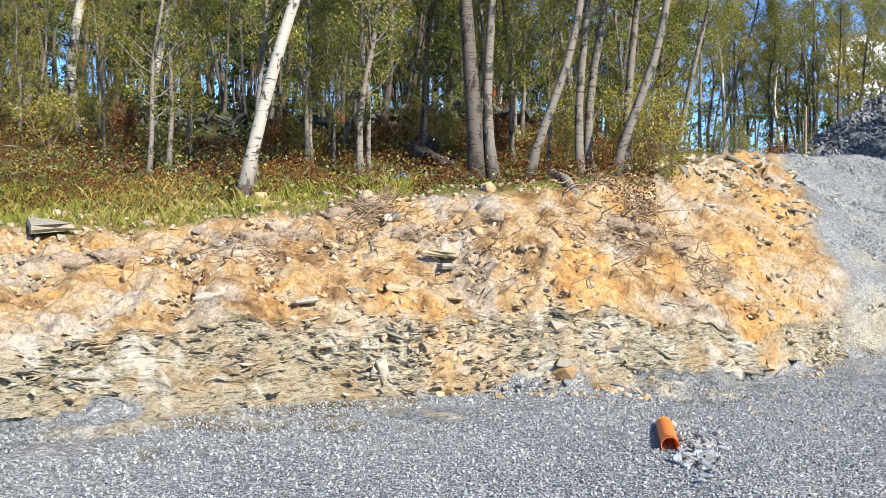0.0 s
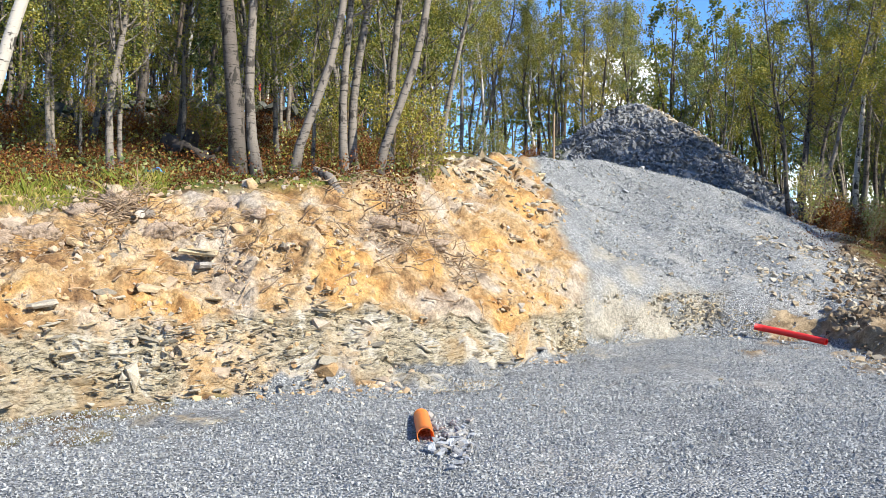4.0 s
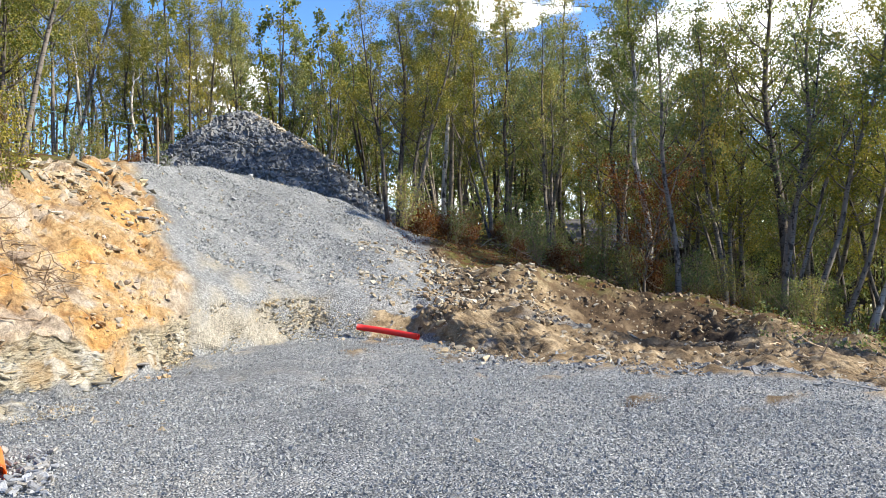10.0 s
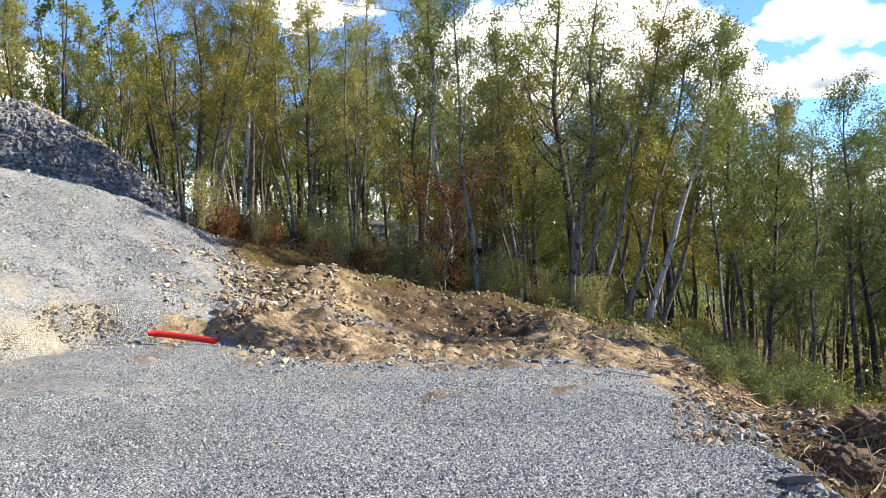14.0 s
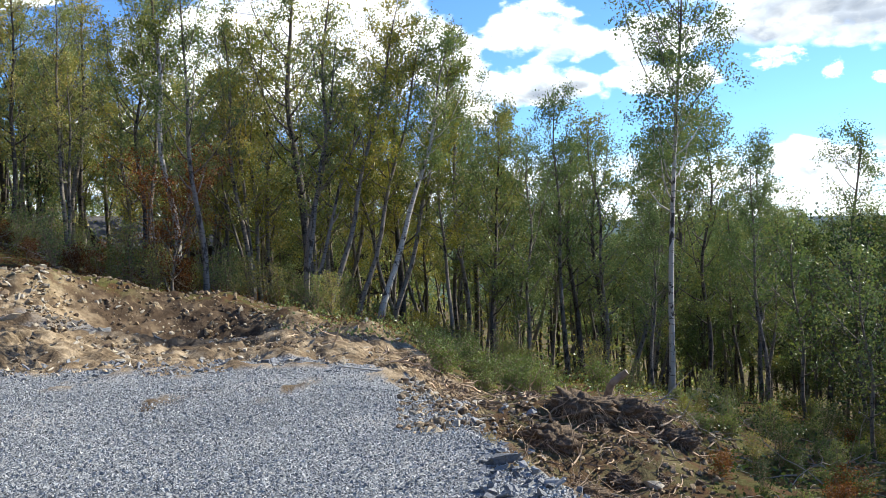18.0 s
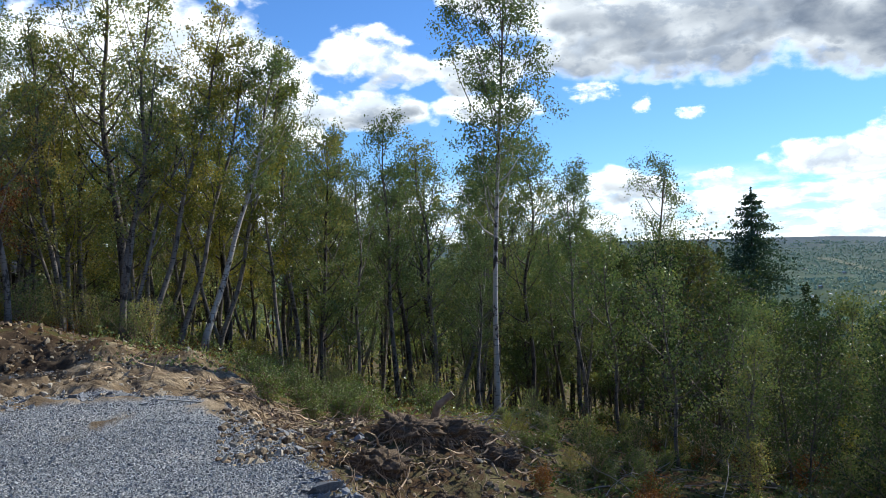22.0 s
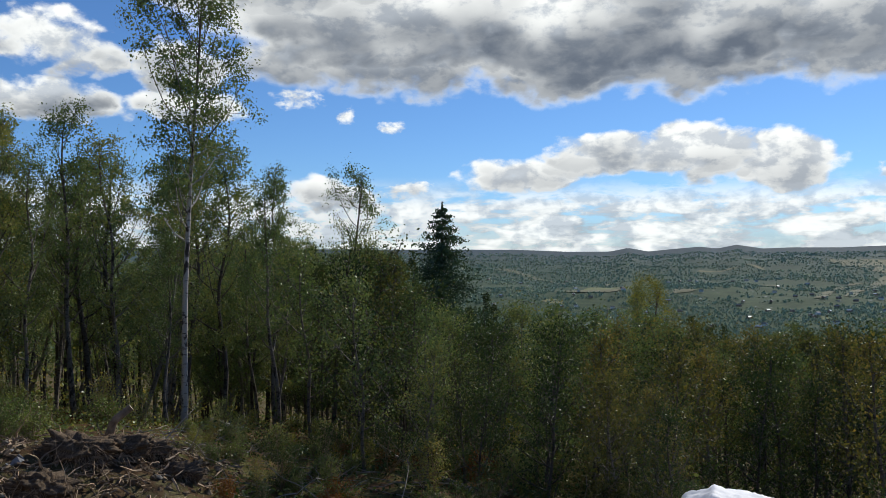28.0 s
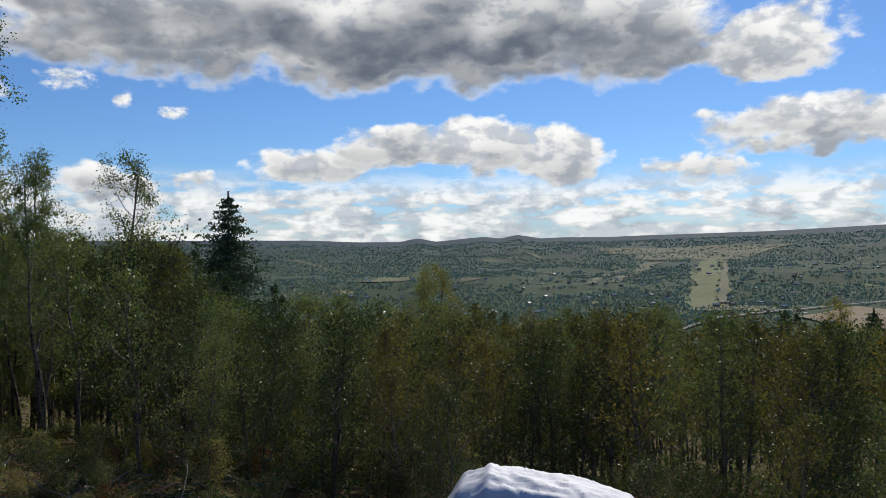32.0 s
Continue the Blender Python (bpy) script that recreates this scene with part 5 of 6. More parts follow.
tagged(under(new("earth", mesh_of("earth", *scatter(soil_shapes, earth, spin(rng, 900, .4), rng.uniform(.06, .26, 900), rng), FIELDSTONE)), heap), "tan earthy stones along the back of the ridge", kind="stuff")

# ---- crushed stone of the yard ----
chips = [hull(640 + i, 6, .7, 1.3) for i in range(8)]
az, d = area_points(rng, 84000, -32, 86, 4.3, 9.2)
az2, d2 = area_points(rng, 36000, 5, 80, 9.0, 13.8)
az3, d3 = area_points(rng, 30000, 17, 41.5, 14.2, 23.5)
az, d = np.concatenate([az, az2, az3]), np.concatenate([d, d2, d3])
ok = (d < along(FOOT, az, 1) - .02) | ((d > 14.2) & (az > 26.6 - np.clip(d - 12, 0, 8) * .72) & (az < 39 + np.clip(20 - d, -2, 3) * .4) & (d > along(LEDGE, az, 1)))
az, d = az[ok], d[ok]
s = (.013 + .024 * rng.uniform(0, 1, len(az)) ** 2.8) * np.where(d > 14, 1.9, np.where(d > 9, 1.12, 1))
p = spots(az, d, .006)
tagged(new("gravel", mesh_of("gravel", *scatter(chips, p, spin(rng, len(p), 1.1), s, rng), CHIPS)), "loose grey crushed-stone gravel over the yard", "gravel", kind="stuff")

# ---- pipes ----
def pipe_thing(name, label, mat, length, outer, wall, bend=0.0):
    """A hollow plastic pipe along +x with a socket rim."""
    base = new(name)
    h = np.linspace(0, 1, 9)
    line = np.stack([h * length, bend * np.sin(h * np.pi), 0 * h], -1)
    sides = 28
    (ov, of), (iv, inn) = tube(line, np.full(9, outer), sides), tube(line, np.full(9, outer - wall), sides)
    n = len(ov)
    k = np.arange(sides)
    rim = np.stack([k, (k + 1) % sides, n + (k + 1) % sides, n + k], -1)
    rim2 = np.stack([k + 8 * sides, n + k + 8 * sides, n + (k + 1) % sides + 8 * sides, (k + 1) % sides + 8 * sides], -1)
    v, f = np.concatenate([ov, iv]), np.concatenate([of, inn[:, ::-1] + n, rim, rim2])
    under(new("barrel", mesh_of("barrel", v, f, mat, True)), base)
    return tagged(base, label, "pipe")


def aim(p, q):
    """A pose at p whose +x points to q."""
    d = (Vector(q) - Vector(p)).normalized()
    return Matrix.Translation(p) @ d.to_track_quat("X", "Z").to_matrix().to_4x4()


mouth, tail = heading(14.72, 6.36, .055), heading(14.4, 7.16, .03)
orange_pipe = pipe_thing("drain_pipe", "short orange plastic drain pipe sticking out of the gravel", ORANGE, (tail - mouth).length, .064, .005)
orange_pipe.matrix_basis = aim(mouth, tail)
a, b = heading(36.0, 14.0, .17), heading(40.1, 13.6, .03)
red_pipe = pipe_thing("cable_conduit", "bright red plastic cable conduit lying at the foot of the slope", RED, (b - a).length, .05, .005, .04)
red_pipe.matrix_basis = aim(a, b)
tagged(new("pipe_stones", mesh_of("pipe_stones", *scatter([slab(700 + i, 5) for i in range(5)], *(lambda n: (spots(rng.normal(16.6, .75, n), rng.normal(6.25, .33, n), .03), spin(rng, n, .45), rng.uniform(.03, .11, n)))(110), rng), SLATE)),
       "small heap of broken slate beside the orange pipe", "stones", kind="stuff")
tagged(new("turf_patch", mesh_of("turf_patch", *scatter(lumps, spots(rng.normal(37.0, 1.1, 70), rng.normal(5.12, .05, 70), -.008), spin(rng, 70, .4), rng.uniform(.02, .06, 70), rng), CLOD)),
       "patch of yellowish earth clods on the gravel", "earth", kind="stuff")


# ---- wood: logs, stumps, roots, poles ----
ROT = plain("rotten_wood", (0.055, 0.045, 0.038), .9, .6, 10, .8)


def log_thing(name, label, points, radii, bark, cut=PALE_WOOD, category="log", gnarl=0.0):
    base = new(name)
    pts = np.array(points, float)
    t = np.linspace(0, 1, len(pts))
    u = np.linspace(0, 1, 4 * len(pts))
    line = np.stack([np.interp(u, t, pts[:, c]) for c in range(3)], -1)
    r = np.interp(u, t, radii) * (1 + .08 * fractal(u * 9, 0, radii[0] * 50, 2, 3))
    v, f = tube(line, r, 12)
    if gnarl:
        v = v + gnarl * np.stack([fractal(v[:, 0] * 9, v[:, 1] * 9, v[:, 2] * 9 + c, 3, 71 + c) for c in range(3)], -1)
    under(new("bark", mesh_of("bark", v, f, bark, True)), base)
    for end in (0, -1):
        ring = v[:12] if end == 0 else v[-12:]
        c = ring.mean(0)
        nrm = (line[0] - line[1]) if end == 0 else (line[-1] - line[-2])
        c = c + nrm / np.linalg.norm(nrm) * .004
        disc = np.concatenate([[c], c + (ring - ring.mean(0)) * .94])
        fs = [(0, 1 + k, 1 + (k + 1) % 12) for k in range(12)]
        under(new("cut_end", mesh_of("cut_end", disc, np.array(fs), cut)), base)
    return tagged(base, label, category)


def gp(az, d, lift=0.0):
    return on_ground(az, d, lift)


log_thing("birch_log", "short birch log leaning on the bank's crest", (gp(7.2, 11.5, .12), gp(8.2, 11.2, .07), gp(9.4, 10.8, .02)), (.055, .06, .07), BARK_GREY)
log_thing("sawn_stub", "sawn birch stub with a pale cut face", (gp(-3.65, 9.85, .16), gp(-3.1, 10.2, -.02)), (.055, .065), BARK_GREY, gnarl=.012)
log_thing("birch_stump", "sawn birch stump with a round pale cut face", (heading(11.45, 11.1, 1.98), heading(11.5, 11.5, 1.95)), (.055, .06), BARK_WHITE)
log_thing("rotten_log", "dark rotting log lying in the heather", (gp(-2.4, 14.6, .2), gp(-1.2, 14.2, .16), gp(.9, 13.6, .06)), (.12, .11, .04), ROT, ROT, gnarl=.06)
log_thing("rotten_stump", "dark rotting stump among heather", (gp(-.9, 14.5, .0), gp(-.85, 14.5, .36)), (.13, .09), ROT, ROT, gnarl=.06)
log_thing("rotten_branch", "short dark rotting branch beside the log", (gp(-2.2, 14.1, .12), gp(-1.0, 13.9, .22)), (.05, .03), ROT, ROT, gnarl=.05)
log_thing("rotten_branch", "short dark rotting branch beside the log", (gp(-.6, 14.0, .06), gp(.9, 13.9, .2)), (.05, .03), ROT, ROT, gnarl=.05)
log_thing("white_pole", "thin pale pole lying at the gravel's edge", (gp(66.2, 10.5, .03), gp(70.8, 10.3, .03)), (.009, .011), PALE_WOOD, category="pole")
log_thing("bleached_log", "short bleached log lying in the scrub", (heading(89.9, 20, -2.15), heading(91.6, 19.6, -2.35), heading(92.0, 19.6, -2.3)), (.06, .08, .05), PALE_WOOD)
log_thing("fallen_birch", "thin fallen birch lying down the slope", (heading(99.2, 15.2, -1.5), heading(103, 13.4, -1.75), gp(107.1, 11.7, .03)), (.02, .03, .04), BARK_WHITE)
log_thing("half_buried_log", "barkless log half buried in the root heap", (heading(85.3, 11.2, -.95), heading(87.0, 11.4, -1.05)), (.05, .06), PALE_WOOD)
log_thing("lying_log", "grey log lying below the root heap", (heading(83.6, 9.6, -1.42), heading(87.4, 9.4, -1.5)), (.05, .045), BARK_GREY)
log_thing("leaning_snag", "dead root snag leaning out of the heap", (gp(83.7, 11.6, -.05), gp(84.2, 11.5, .3), gp(85.2, 11.5, .5)), (.06, .05, .045), TWIG)


def roots(name, label, rows, seed, mat, thick=.008):
    """A tangle of roots and twigs: bent tubes joined into one."""
    r = np.random.default_rng(seed)
    out = []
    for az0, d0, sa, sd, n, long in rows:
        for _ in range(n):
            az, d = r.normal(az0, sa), r.normal(d0, sd)
            p = np.array(gp(az, d, r.uniform(0, .1)))
            v = r.normal(0, 1, 3)
            v[2] = v[2] * .5 - .1
            v *= long * r.uniform(.4, 1.2) / np.linalg.norm(v)
            h = np.linspace(0, 1, 6)[:, None]
            line = p + v * h + np.cumsum(r.normal(0, .035 * long, (6, 3)), 0)
            g = ground_z(np.degrees(np.arctan2(line[:, 0], line[:, 1])), np.hypot(line[:, 0], line[:, 1]))
            line[:, 2] = np.maximum(line[:, 2], g + .005)
            out.append(tube(line, np.linspace(thick * r.uniform(.4, 1.6), .002, 6), 4))
    return tagged(new(name, mesh_of(name, *joined(out), mat)), label, "roots", kind="stuff")


PALE_ROOT = plain("pale_root", (0.42, 0.30, 0.19), 0.85, 0.35, 12)
roots("bank_roots", "tangle of torn brown roots hanging in the bank", ((11.8, 10.9, 2.0, .4, 240, .45), (15.5, 10.9, 1.6, .4, 120, .5), (-5, 10.2, 1.2, .25, 170, .4), (-11.5, 9.4, 1.3, .2, 90, .25), (-3, 9.5, 4, .3, 90, .3),
                                                                      (-17, 9.3, 4, .4, 120, .3), (5, 9.9, 4, .4, 90, .3)), 51, TWIG)
roots("pale_bank_roots", "pale dry rootlets in the bank", ((11, 10.8, 2.2, .4, 90, .5), (-8, 9.6, 8, .5, 120, .35), (-4.5, 10.3, 1, .2, 60, .45)), 52, PALE_ROOT, .005)
roots("root_heap_tangle", "tangle of torn roots and branches in the dug-out heap", ((82, 10.6, 2.6, .7, 130, .4), (86, 11.2, 2.2, .7, 90, .4), (79, 9.0, 1.6, .7, 60, .35), (84, 9.3, 3, .5, 80, .35), (74, 12.2, 2.5, .8, 80, .4), (78, 10.6, 2.2, .8, 60, .35)), 53, TWIG, .008)
roots("pale_heap_tangle", "bleached roots and sticks in the dug-out heap", ((82, 10.6, 2.6, .7, 40, .5), (86, 11.2, 2.4, .7, 35, .5), (74, 11.8, 3, .8, 30, .5), (66, 12.5, 4, .9, 30, .4)), 54, PALE_ROOT, .014)
roots("slash", "grey dead branches lying in the scrub", ((95, 12.5, 3.5, 1.4, 60, .9), (100, 11, 4, 1.2, 45, .9), (110, 10, 6, 1.2, 40, .9), (50, 23.5, 4, 1.4, 110, 1.2), (-20, 14.5, 5, 1.2, 80, .9), (89, 14, 2, .8, 60, .8)), 55, plain("dead_branch", (0.30, 0.26, 0.22), .85, .35, 12), .008)

# the uprooted tree with rust-brown dead leaves at the wood's edge
wood, green = birch_parts(777, tall=5.2, lean=.1, bend=.1, crown_from=.12, wide=1.5, leaves=9000, leaf=.05, thick=.05, limbs=30, stems=3, spread=.7)
dead = new("dead_tree")
under(new("trunk", mesh_of("trunk", *wood, BARK_GREY, True)), dead)
under(new("crown", mesh_of("crown", *green, LEAF_RUST)), dead)
dead.matrix_basis = upright(55.2, 21.4, .68, 120)
tagged(dead, "felled tree with withered rust-brown leaves at the wood's edge", "tree")
tagged(copy_thing(dead, upright(13.6, 13.6, .26, 60)), "small withered bush with brown leaves on the bank")

# ---- stone wall and brush in the wood ----
az, d = rng.uniform(-32, 9, 420), 20.2 + rng.normal(0, .35, 420)
d = d + np.where(az < -12, 3.5, 0)
tagged(new("old_stone_wall", mesh_of("old_stone_wall", *scatter(soil_shapes, spots(az, d, 0) + np.stack([0 * d, 0 * d, rng.uniform(0, .55, 420)], -1), spin(rng, 420, .5), rng.uniform(.2, .6, 420), rng), MOSSY)),
       "low tumbled dry-stone wall among the trees", "stone wall", kind="stuff")

# ---- rope fence, marker stake, blue scrap, overhead wire ----
ROPE = plain("blue_rope", (0.06, 0.16, 0.18), .6, .15, 20)


def sagging(name, label, a, b, sag, thick, mat, category):
    h = np.linspace(0, 1, 16)
    line = np.array(a)[None] * (1 - h)[:, None] + np.array(b)[None] * h[:, None]
    line[:, 2] -= sag * 4 * h * (1 - h)
    return tagged(new(name, mesh_of(name, *tube(line, np.full(16, thick), 5), mat)), label, category)


sagging("fence_rope", "thin blue-green rope strung between the trees", heading(12.4, 18, 4.5), heading(23.2, 21, 4.4), .12, .006, ROPE, "rope")
sagging("fence_rope", "slack lower rope strung between the trees", heading(10.5, 17, 3.95), heading(16.5, 19, 3.9), .1, .008, ROPE, "rope")
for az, d, z in ((12.4, 18, 4.7), (23.2, 21, 4.6)):
    log_thing("fence_post", "thin grey post holding the rope", (gp(az, d, -.1), heading(az, d, z)), (.03, .028), TWIG, category="post")
sagging("overhead_wire", "dark overhead wire above the tree tops", heading(33, 45, 16.0), heading(66, 36, 10.5), .6, .014, plain("wire", (0.03, 0.03, 0.03), .5), "wire")
stake = log_thing("marker_stake", "thin marker stake with a red painted top", (gp(3.4, 23, -.1), gp(3.4, 23, 1.15)), (.03, .028), TWIG, RED, category="stake")
h = np.array(gp(3.4, 23, .0))
under(new("red_top", mesh_of("red_top", *tube([h + [0, 0, .95], h + [0, 0, 1.16]], [.034, .034], 10), RED)), stake)
rag = bmesh.new()
bmesh.ops.create_grid(rag, x_segments=8, y_segments=6, size=.5)
for v in rag.verts:
    v.co = (v.co.x * .45, v.co.y * .3, .05 + .05 * math.sin(v.co.x * 9) + .04 * math.cos(v.co.y * 11 + v.co.x * 5))
scrap_mesh = bpy.data.meshes.new("blue_scrap")
rag.to_mesh(scrap_mesh), rag.free()
scrap_mesh.materials.append(plain("blue_plastic", (0.05, 0.22, 0.55), .4, .2, 9))
scrap = tagged(new("plastic_scrap", scrap_mesh), "crumpled blue plastic scrap in the grass", "plastic scrap")
scrap.matrix_basis = upright(-3.0, 12.2, .6, 90, -.05)

# ---- white covered bale below the yard ----
bale = bmesh.new()
bmesh.ops.create_grid(bale, x_segments=70, y_segments=46, size=1.0)
for v in bale.verts:
    x, y = v.co.x, v.co.y
    long = float(np.interp(x, (-1, -.93, -.72, -.48, .3, .72, .93, 1), (0, .5, .88, 1.0, .88, .7, .45, 0)))
    body = long * max(0.0, 1 - abs(y) ** 3.0) ** .6
    ridge = .03 * math.exp(-((x + .48) / .05) ** 2)
    wrinkle = .018 * noise.noise((x * 5, y * 9, 0)) + .022 * abs(noise.noise((x * 9 + y * 6, y * 3, 4))) + .012 * noise.noise((x * 21, y * 17, 2))
    v.co = (x * 1.28, y * .85, body * (1.03 + ridge + wrinkle) + wrinkle * .6)
bale_mesh = bpy.data.meshes.new("cover")
bale.to_mesh(bale_mesh), bale.free()
bale_mesh.materials.append(plain("white_tarpaulin", (0.74, 0.76, 0.82), .62, .05, 5, .35, spec=.4))
bale_mesh.shade_smooth()
tarp = new("tarpaulin_stack")
under(new("cover", bale_mesh), tarp)
bm = bmesh.new()
bmesh.ops.create_cube(bm, size=1)
bmesh.ops.scale(bm, vec=(1.7, 1.0, .6), verts=bm.verts)
bmesh.ops.translate(bm, vec=(0, 0, .3), verts=bm.verts)
bmesh.ops.bevel(bm, geom=list(bm.edges), offset=.05, segments=2, affect="EDGES")
part("load", bm, PALE_WOOD, tarp)
tarp.matrix_basis = Matrix.LocRotScale(heading(126.4, 9.3, -1.93), Euler((0, 0, radians(-126.4))), (1, 1, 1))
tagged(tarp, "stack covered with a creased white tarpaulin below the yard", "covered stack")


# ---- cabins in the wood ----
def cabin(name, label, wide, deep, high, rise, wallm, roofm, windows=2):
    base = new(name)
    bm = bmesh.new()
    w2, d2 = wide / 2, deep / 2
    ring = [(-w2, -d2), (w2, -d2), (w2, d2), (-w2, d2)]
    lo = [bm.verts.new((x, y, -1.0)) for x, y in ring]
    hi = [bm.verts.new((x, y, high)) for x, y in ring]
    g = [bm.verts.new((-w2, 0, high + rise)), bm.verts.new((w2, 0, high + rise))]
    for k in range(4):
        bm.faces.new((lo[k], lo[(k + 1) % 4], hi[(k + 1) % 4], hi[k]))
    bm.faces.new((hi[3], hi[0], g[0])), bm.faces.new((hi[1], hi[2], g[1]))
    part("wall", bm, wallm, base)
    for side in (-1, 1):
        bm = bmesh.new()
        bmesh.ops.create_cube(bm, size=1)
        slope = math.hypot(d2 + .35, rise)
        bmesh.ops.scale(bm, vec=(wide + .6, slope + .1, .12), verts=bm.verts)
        bmesh.ops.rotate(bm, matrix=Matrix.Rotation(-side * math.atan2(rise, d2), 3, "X"), verts=bm.verts)
        bmesh.ops.translate(bm, vec=(0, side * (d2 + .2) / 2, high + rise / 2 + .02), verts=bm.verts)
        part("roof", bm, roofm, base)
    for k in range(windows):
        bm = bmesh.new()
        bmesh.ops.create_cube(bm, size=1)
        bmesh.ops.scale(bm, vec=(wide * .12, .08, high * .4), verts=bm.verts)
        bmesh.ops.translate(bm, vec=((k + .5) / windows * wide - w2, -d2 - .03, high * .55), verts=bm.verts)
        part("window", bm, GLASS, base)
    return tagged(base, label, "cabin")


GLASS = plain("dark_window", (0.03, 0.035, 0.04), .1, .1, 3, 0, spec=.6)
BOARDS = plain("dark_stained_boards", (0.045, 0.035, 0.03), .8, .3, 3)
TURF = plain("turf_roof", (0.16, 0.12, 0.06), .95, .4, 4)
c1 = cabin("cabin", "dark-stained wooden cabin behind the trees", 5.5, 5, 2.6, 1.3, BOARDS, plain("slate_roof", (.09, .085, .085), .7, .2, 4))
c1.matrix_basis = Matrix.LocRotScale(gp(53.6, 43, -.9), Euler((0, 0, radians(-30))), None)
c2 = cabin("cabin", "cabin with a brown turf roof behind the trees", 9, 6, 2.6, 1.4, BOARDS, TURF)
c2.matrix_basis = Matrix.LocRotScale(heading(65.8, 60, -1.5), Euler((0, 0, radians(-60))), None)


# ---- root mats: hairy turf torn from the crest ----
MAT = plain("root_mat", (0.33, 0.25, 0.185), .95, .45, 16, .9)


def root_mat(az, d, size, seed, high=.5, lift=.03, fine=4):
    r = np.random.default_rng(seed)
    base = new("root_mat")
    bm = bmesh.new()
    bmesh.ops.create_icosphere(bm, subdivisions=fine, radius=.5)
    for v in bm.verts:
        k = 1 + .5 * noise.noise(v.co * 3.1 + Vector((seed, 0, 0))) + .3 * noise.noise(v.co * 8 + Vector((0, seed, 0))) + .2 * noise.noise(v.co * 19 + Vector((0, 0, seed))) + .12 * noise.noise(v.co * 41 + Vector((seed, 0, seed)))
        v.co = Vector((v.co.x * 1.5, v.co.y * .8, v.co.z * high)) * k
    part("turf", bm, MAT, base, smoothed=True)
    hair = []
    for _ in range(420):
        a = r.uniform(0, 6.28)
        p = np.array([math.cos(a) * .66, math.sin(a) * .4, r.uniform(-.1, .26)]) * r.uniform(.6, 1.0)
        v = np.array([math.cos(a) * .16, math.sin(a) * .16, -.2]) * r.uniform(.5, 1.8) + r.normal(0, .12, 3)
        hair.append(tube(np.stack([p, p + v * .5 + r.normal(0, .03, 3), p + v]), [.007, .005, .003], 3))
    under(new("fringe", mesh_of("fringe", *joined(hair), TWIG)), base)
    base.matrix_basis = Matrix.LocRotScale(on_ground(az, d, lift), Euler((r.normal(0, .15), r.normal(0, .15), radians(-az) + r.normal(0, .3))), (size, size, size))
    return tagged(base, "clump of brown root-matted turf slumped on the bank", "turf clump", "root mats on the bank")


for k, (az, d, size) in enumerate(((-12.4, 9.5, .40), (-9.4, 9.7, .34), (-4.9, 10.4, .32), (-2.2, 9.8, .36), (11.6, 10.8, .32), (13.4, 10.9, .3), (15.2, 11.0, .3), (-16.2, 9.5, .34), (-20.5, 9.6, .42), (3.8, 10.2, .34),
                                   (-23.5, 9.4, .4), (-7.0, 10.2, .3), (.8, 10.5, .34))):
    root_mat(az, d, size * .8, 900 + k, .75)
MAT = plain("dark_root_mat", (0.13, 0.092, 0.06), .95, .5, 16, .9)
for k, (az, d, size) in enumerate(((78.6, 9.4, .55), (80.2, 10.3, .75), (82.0, 10.9, .85), (84.0, 11.2, .8), (86.2, 11.4, .7), (79.6, 8.3, .5), (82.2, 9.2, .5), (88.0, 11.0, .6), (84.8, 9.9, .45))):
    tagged(root_mat(az, d, size * .62, 930 + k, .8, .0, 5), "torn dark root clump in the dug-out heap", group="root clumps in the dug-out heap")

# ---- the valley: fields, ski slope, road, woods, cabins ----
def drape(name, label, corners, mat, across=14, along_n=10, lift=2.0, ragged=.12):
    """A patch laid on the land between four corners given by bearing and distance."""
    c = np.array(corners, float)
    u, v = np.meshgrid(np.linspace(0, 1, across), np.linspace(0, 1, along_n), indexing="ij")
    az = (c[0, 0] * (1 - u) + c[1, 0] * u) * (1 - v) + (c[3, 0] * (1 - u) + c[2, 0] * u) * v
    d = (c[0, 1] * (1 - u) + c[1, 1] * u) * (1 - v) + (c[3, 1] * (1 - u) + c[2, 1] * u) * v
    edge = np.minimum(np.minimum(u, 1 - u), np.minimum(v, 1 - v)) < .01
    az = az + edge * ragged * fractal(d * .02, az * 3, 0, 3, 7)
    az = az + ragged * 1.6 * (fractal(d * .0045, u * 2, 3, 2, 9) * np.abs(u - .5) + .35 * fractal(d * .003, 0, 8, 2, 13))
    p = spots(az, d, lift)
    i, j = np.meshgrid(np.arange(across - 1), np.arange(along_n - 1), indexing="ij")
    f = np.stack([i * along_n + j, i * along_n + j + 1, (i + 1) * along_n + j + 1, (i + 1) * along_n + j], -1).reshape(-1, 4)
    return tagged(new(name, mesh_of(name, p, f, mat, True)), label, "field", kind="structure")


def field_material(name, a, b):
    m, n = material(name)
    pos = n.add("ShaderNodeNewGeometry").outputs["Position"]
    g = n.noise(pos, 0.02, 8, 0.75)
    finish(n, n.ramp(g, (0.35, a), (0.65, b)), .95)
    return m


MEADOW = field_material("hay_meadow", (0.11, 0.14, 0.055), (0.19, 0.20, 0.08))
STUBBLE = field_material("ripe_field", (0.24, 0.18, 0.11), (0.31, 0.235, 0.145))
HEATH = field_material("dry_heath", (0.13, 0.135, 0.08), (0.19, 0.18, 0.105))
ROAD = field_material("gravel_road", (0.25, 0.245, 0.23), (0.35, 0.34, 0.32))
drape("ski_slope", "yellow-green ski slope cut through the hillside woods", ((136.1, 1850), (138.6, 1850), (138.7, 3250), (137.3, 3250)), MEADOW, 18, 24, 2.0, .5)
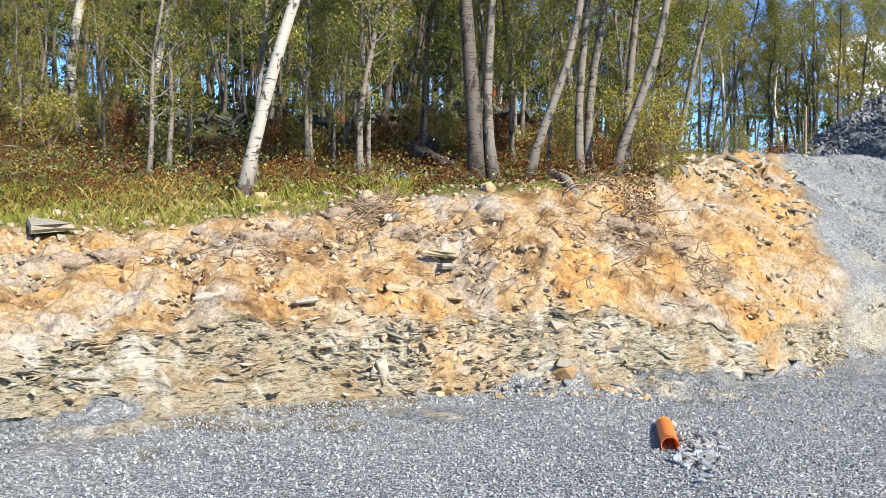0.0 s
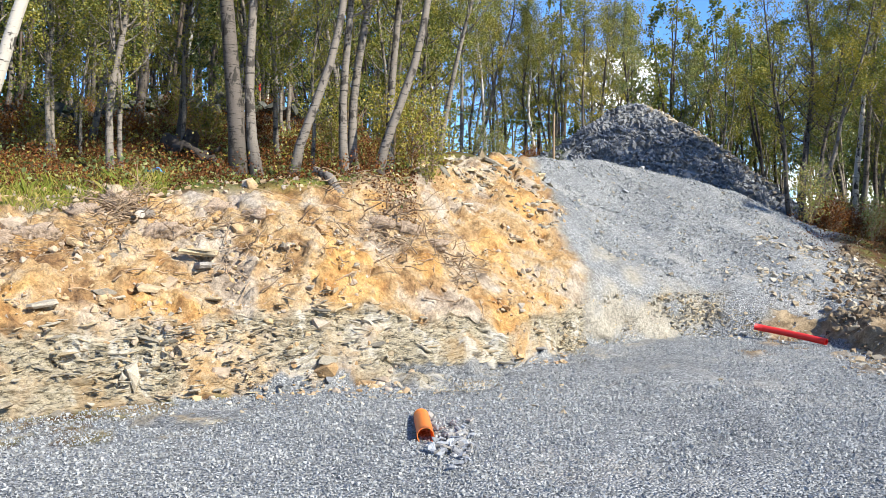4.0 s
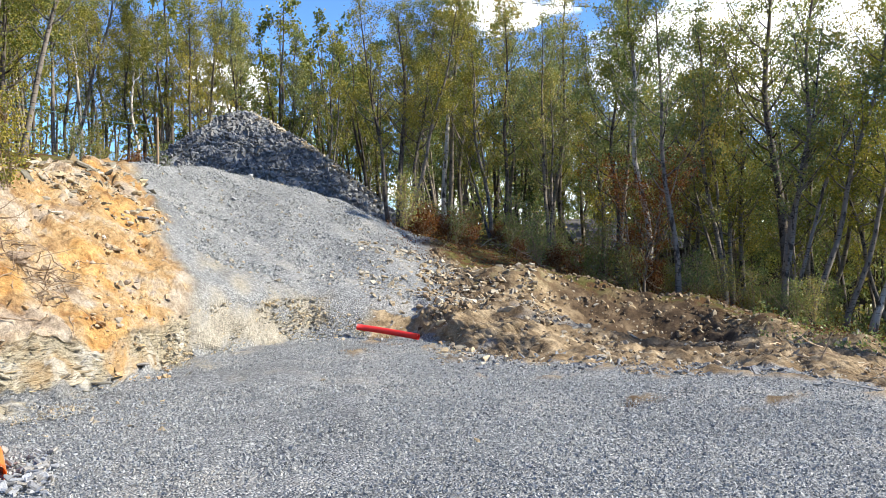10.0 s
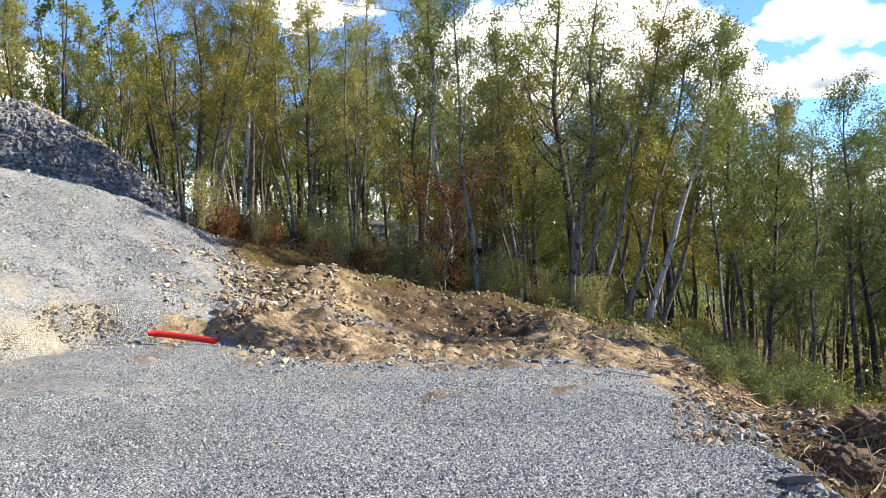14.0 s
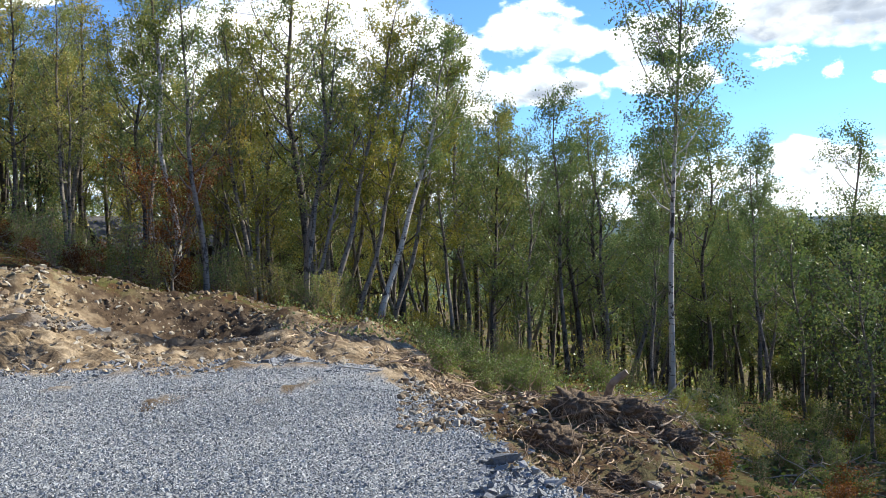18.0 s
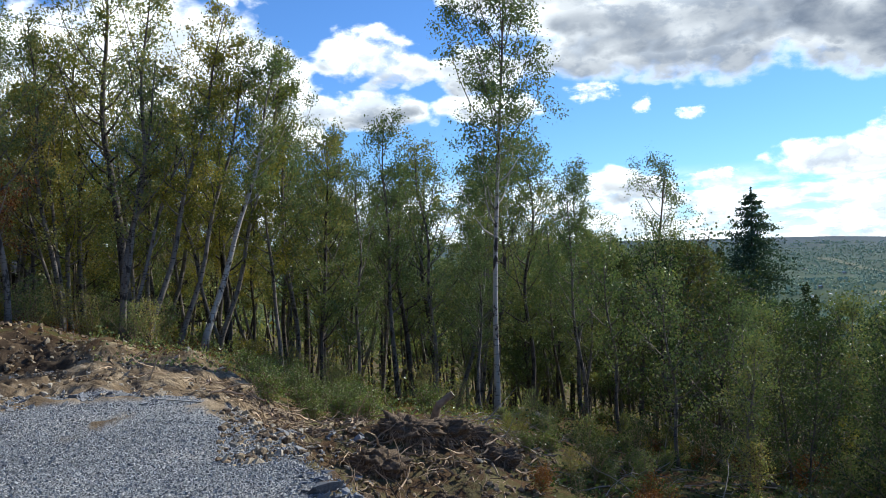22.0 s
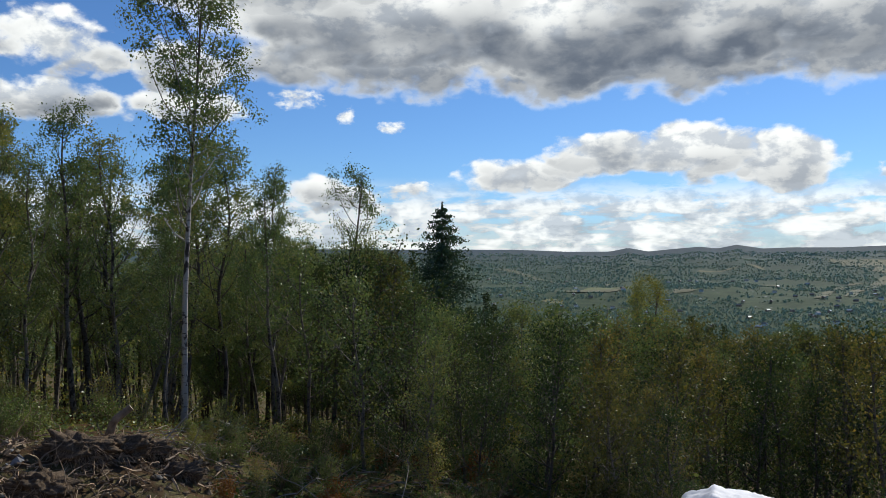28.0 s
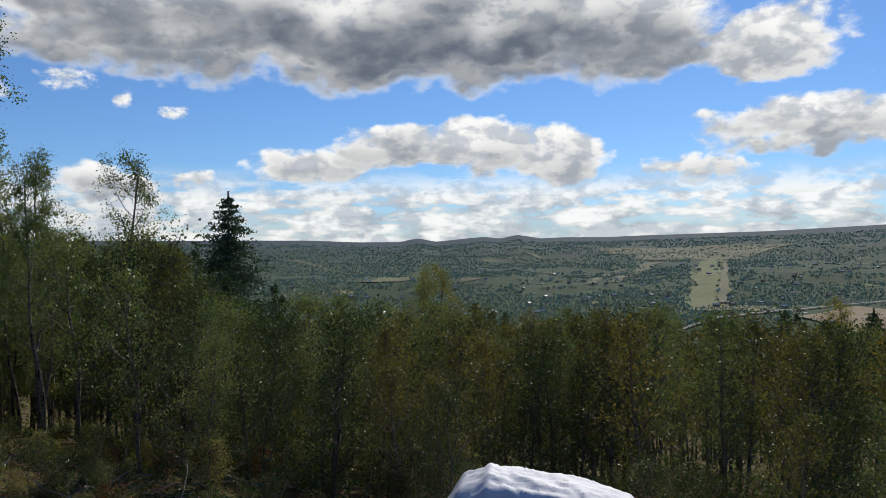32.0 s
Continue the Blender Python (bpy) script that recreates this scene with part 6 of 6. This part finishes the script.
drape("ski_slope_track", "pale gravel track beside the ski slope", ((138.05, 1900), (138.6, 1900), (138.75, 3000), (138.4, 3000)), HEATH, 5, 24, 5.0, .1)
drape("ski_slope_heath", "dry yellow heath fanning out above the slope", ((133.5, 3150), (139.5, 3150), (142.5, 3700), (130, 3700)), HEATH, 16, 8, ragged=.5)
drape("ski_run", "narrow ski run winding down the hillside", ((131.0, 2300), (131.6, 2300), (134.6, 3000), (133.6, 3050)), HEATH, 6, 14)
drape("ski_run", "narrow ski run winding down the hillside", ((129.3, 2250), (129.9, 2250), (131.7, 2750), (131.0, 2750)), HEATH, 6, 14)
drape("car_park", "bare gravel ground at the foot of the ski slope", ((136.0, 1780), (142.0, 1830), (141.5, 1930), (136.6, 1890)), HEATH)
drape("valley_road", "pale gravel road along the valley", ((135.3, 1560), (145.5, 2000), (145.5, 2014), (135.3, 1573)), ROAD, 40, 3, 3.0, 0)
drape("valley_road", "pale gravel road along the valley", ((145.5, 2000), (153.0, 2230), (153.0, 2246), (145.5, 2014)), ROAD, 20, 3, 3.0, 0)
drape("ripe_field", "large ochre-brown field in the valley", ((142.8, 1780), (149.0, 1580), (152.5, 1850), (146.2, 1980)), STUBBLE)
drape("hay_meadow", "bright green meadow among the cabins", ((114.9, 2420), (118.2, 2440), (118.4, 2620), (115.4, 2620)), MEADOW)
drape("dry_field", "pale straw-coloured field below the meadow", ((112.8, 2330), (117.3, 2330), (117.6, 2430), (112.6, 2420)), HEATH)
drape("valley_field", "small pale green field down in the valley", ((120.4, 1500), (122.8, 1480), (122.4, 1560), (120.2, 1570)), MEADOW)
drape("hill_clearing", "long pale clearing high on the far hill", ((109.0, 3300), (113.6, 2750), (113.9, 2800), (109.0, 3380)), HEATH, 14, 5)
rng = np.random.default_rng(61)
for k in range(16):
    az, d = rng.uniform(112, 150), rng.uniform(1750, 2900)
    drape("clearing", "small dry clearing in the valley woods", ((az, d), (az + rng.uniform(.4, 1.4), d + 30), (az + rng.uniform(.5, 1.6), d + rng.uniform(40, 110)), (az + .1, d + 70)), (HEATH, MEADOW)[k % 2], 8, 6)

# valley woods: clumps of small crowns
clumps = [hull(800 + i, 6, 1.2, 1.1) for i in range(5)]
az, d = rng.uniform(88, 156, 130000), np.exp(rng.uniform(math.log(1250), math.log(4300), 130000))
x, y = d * np.sin(np.radians(az)), d * np.cos(np.radians(az))
keep = fractal(x / 160, y / 160, 0, 4, 101) + .7 * fractal(x / 34, y / 34, 0, 2, 103) > -.5
open_ground = ((np.abs(az - 137.5) < 1.2) & (np.abs(az - 138.0 - .12 * np.sin(d / 90)) > .1) & (d > 1840) & (d < 3220)) | ((az > 142.5) & (az < 152.5) & (d > 1560) & (d < 1990)) | ((az > 135) & (az < 154) & (np.abs(d - np.interp(az, (135.3, 145.5, 153), (1566, 2007, 2238))) < 22)) | ((az > 114.6) & (az < 118.5) & (d > 2330) & (d < 2640)) | ((az > 120) & (az < 123) & (d > 1350) & (d < 1580))
keep &= ~open_ground
az, d = az[keep][:84000], d[keep][:84000]
s = np.clip(rng.gamma(3.2, 1.5, len(az)), 1.8, 11) * (d / 2000) ** .5
# crowns paled: the haze over their backlit sides is put into the colour
WOODLAND = stone_material("hazy_valley_trees", (0.27, 0.365, 0.25), (0.40, 0.48, 0.31), (0.45, 0.47, 0.27), .01)
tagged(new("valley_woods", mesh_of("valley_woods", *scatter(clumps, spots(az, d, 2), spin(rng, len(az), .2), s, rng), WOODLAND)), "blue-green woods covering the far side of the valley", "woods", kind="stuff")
WHITE_WALL = plain("white_boards", (.65, .65, .63), .7, .1, .2)
BROWN_WALL = plain("brown_boards", (.24, .18, .14), .8, .2, .2)
TIN = plain("bright_tin_roof", (.55, .56, .58), .35, .1, .2)
DARK_ROOF = plain("dark_roof", (.14, .14, .15), .7, .2, .2)
homes = [cabin("valley_cabin", "small brown cabin with a bright roof in the valley", 17, 9, 4, 3, BROWN_WALL, TIN), cabin("valley_cabin", "small dark cabin in the valley woods", 15, 9, 4, 3, BROWN_WALL, DARK_ROOF),
         cabin("valley_cabin", "small white house in the valley", 15, 9, 5, 3.5, WHITE_WALL, DARK_ROOF)]
spots_for_homes = [(137.9, 1850), (138.9, 1870), (134.6, 1790), (134.9, 2080), (139.4, 2300), (140.3, 2200), (143.0, 2450), (143.6, 2350), (147.5, 2150), (144.2, 2600), (131.4, 1950), (129.4, 1880)]
while len(spots_for_homes) < 150:
    spots_for_homes.append((rng.uniform(108, 151), rng.uniform(1700, 2900)))
for n_, (az, d) in enumerate(spots_for_homes):
    k = n_ if n_ < 3 else int(rng.integers(0, 3))
    m = Matrix.LocRotScale(gp(az, d, 3), Euler((0, 0, rng.uniform(0, 3.14))), (.85, .85, .85))
    if n_ < 3:
        homes[k].matrix_basis = m
        tagged(homes[k], group="cabins in the valley")
    else:
        copy_thing(homes[k], m)
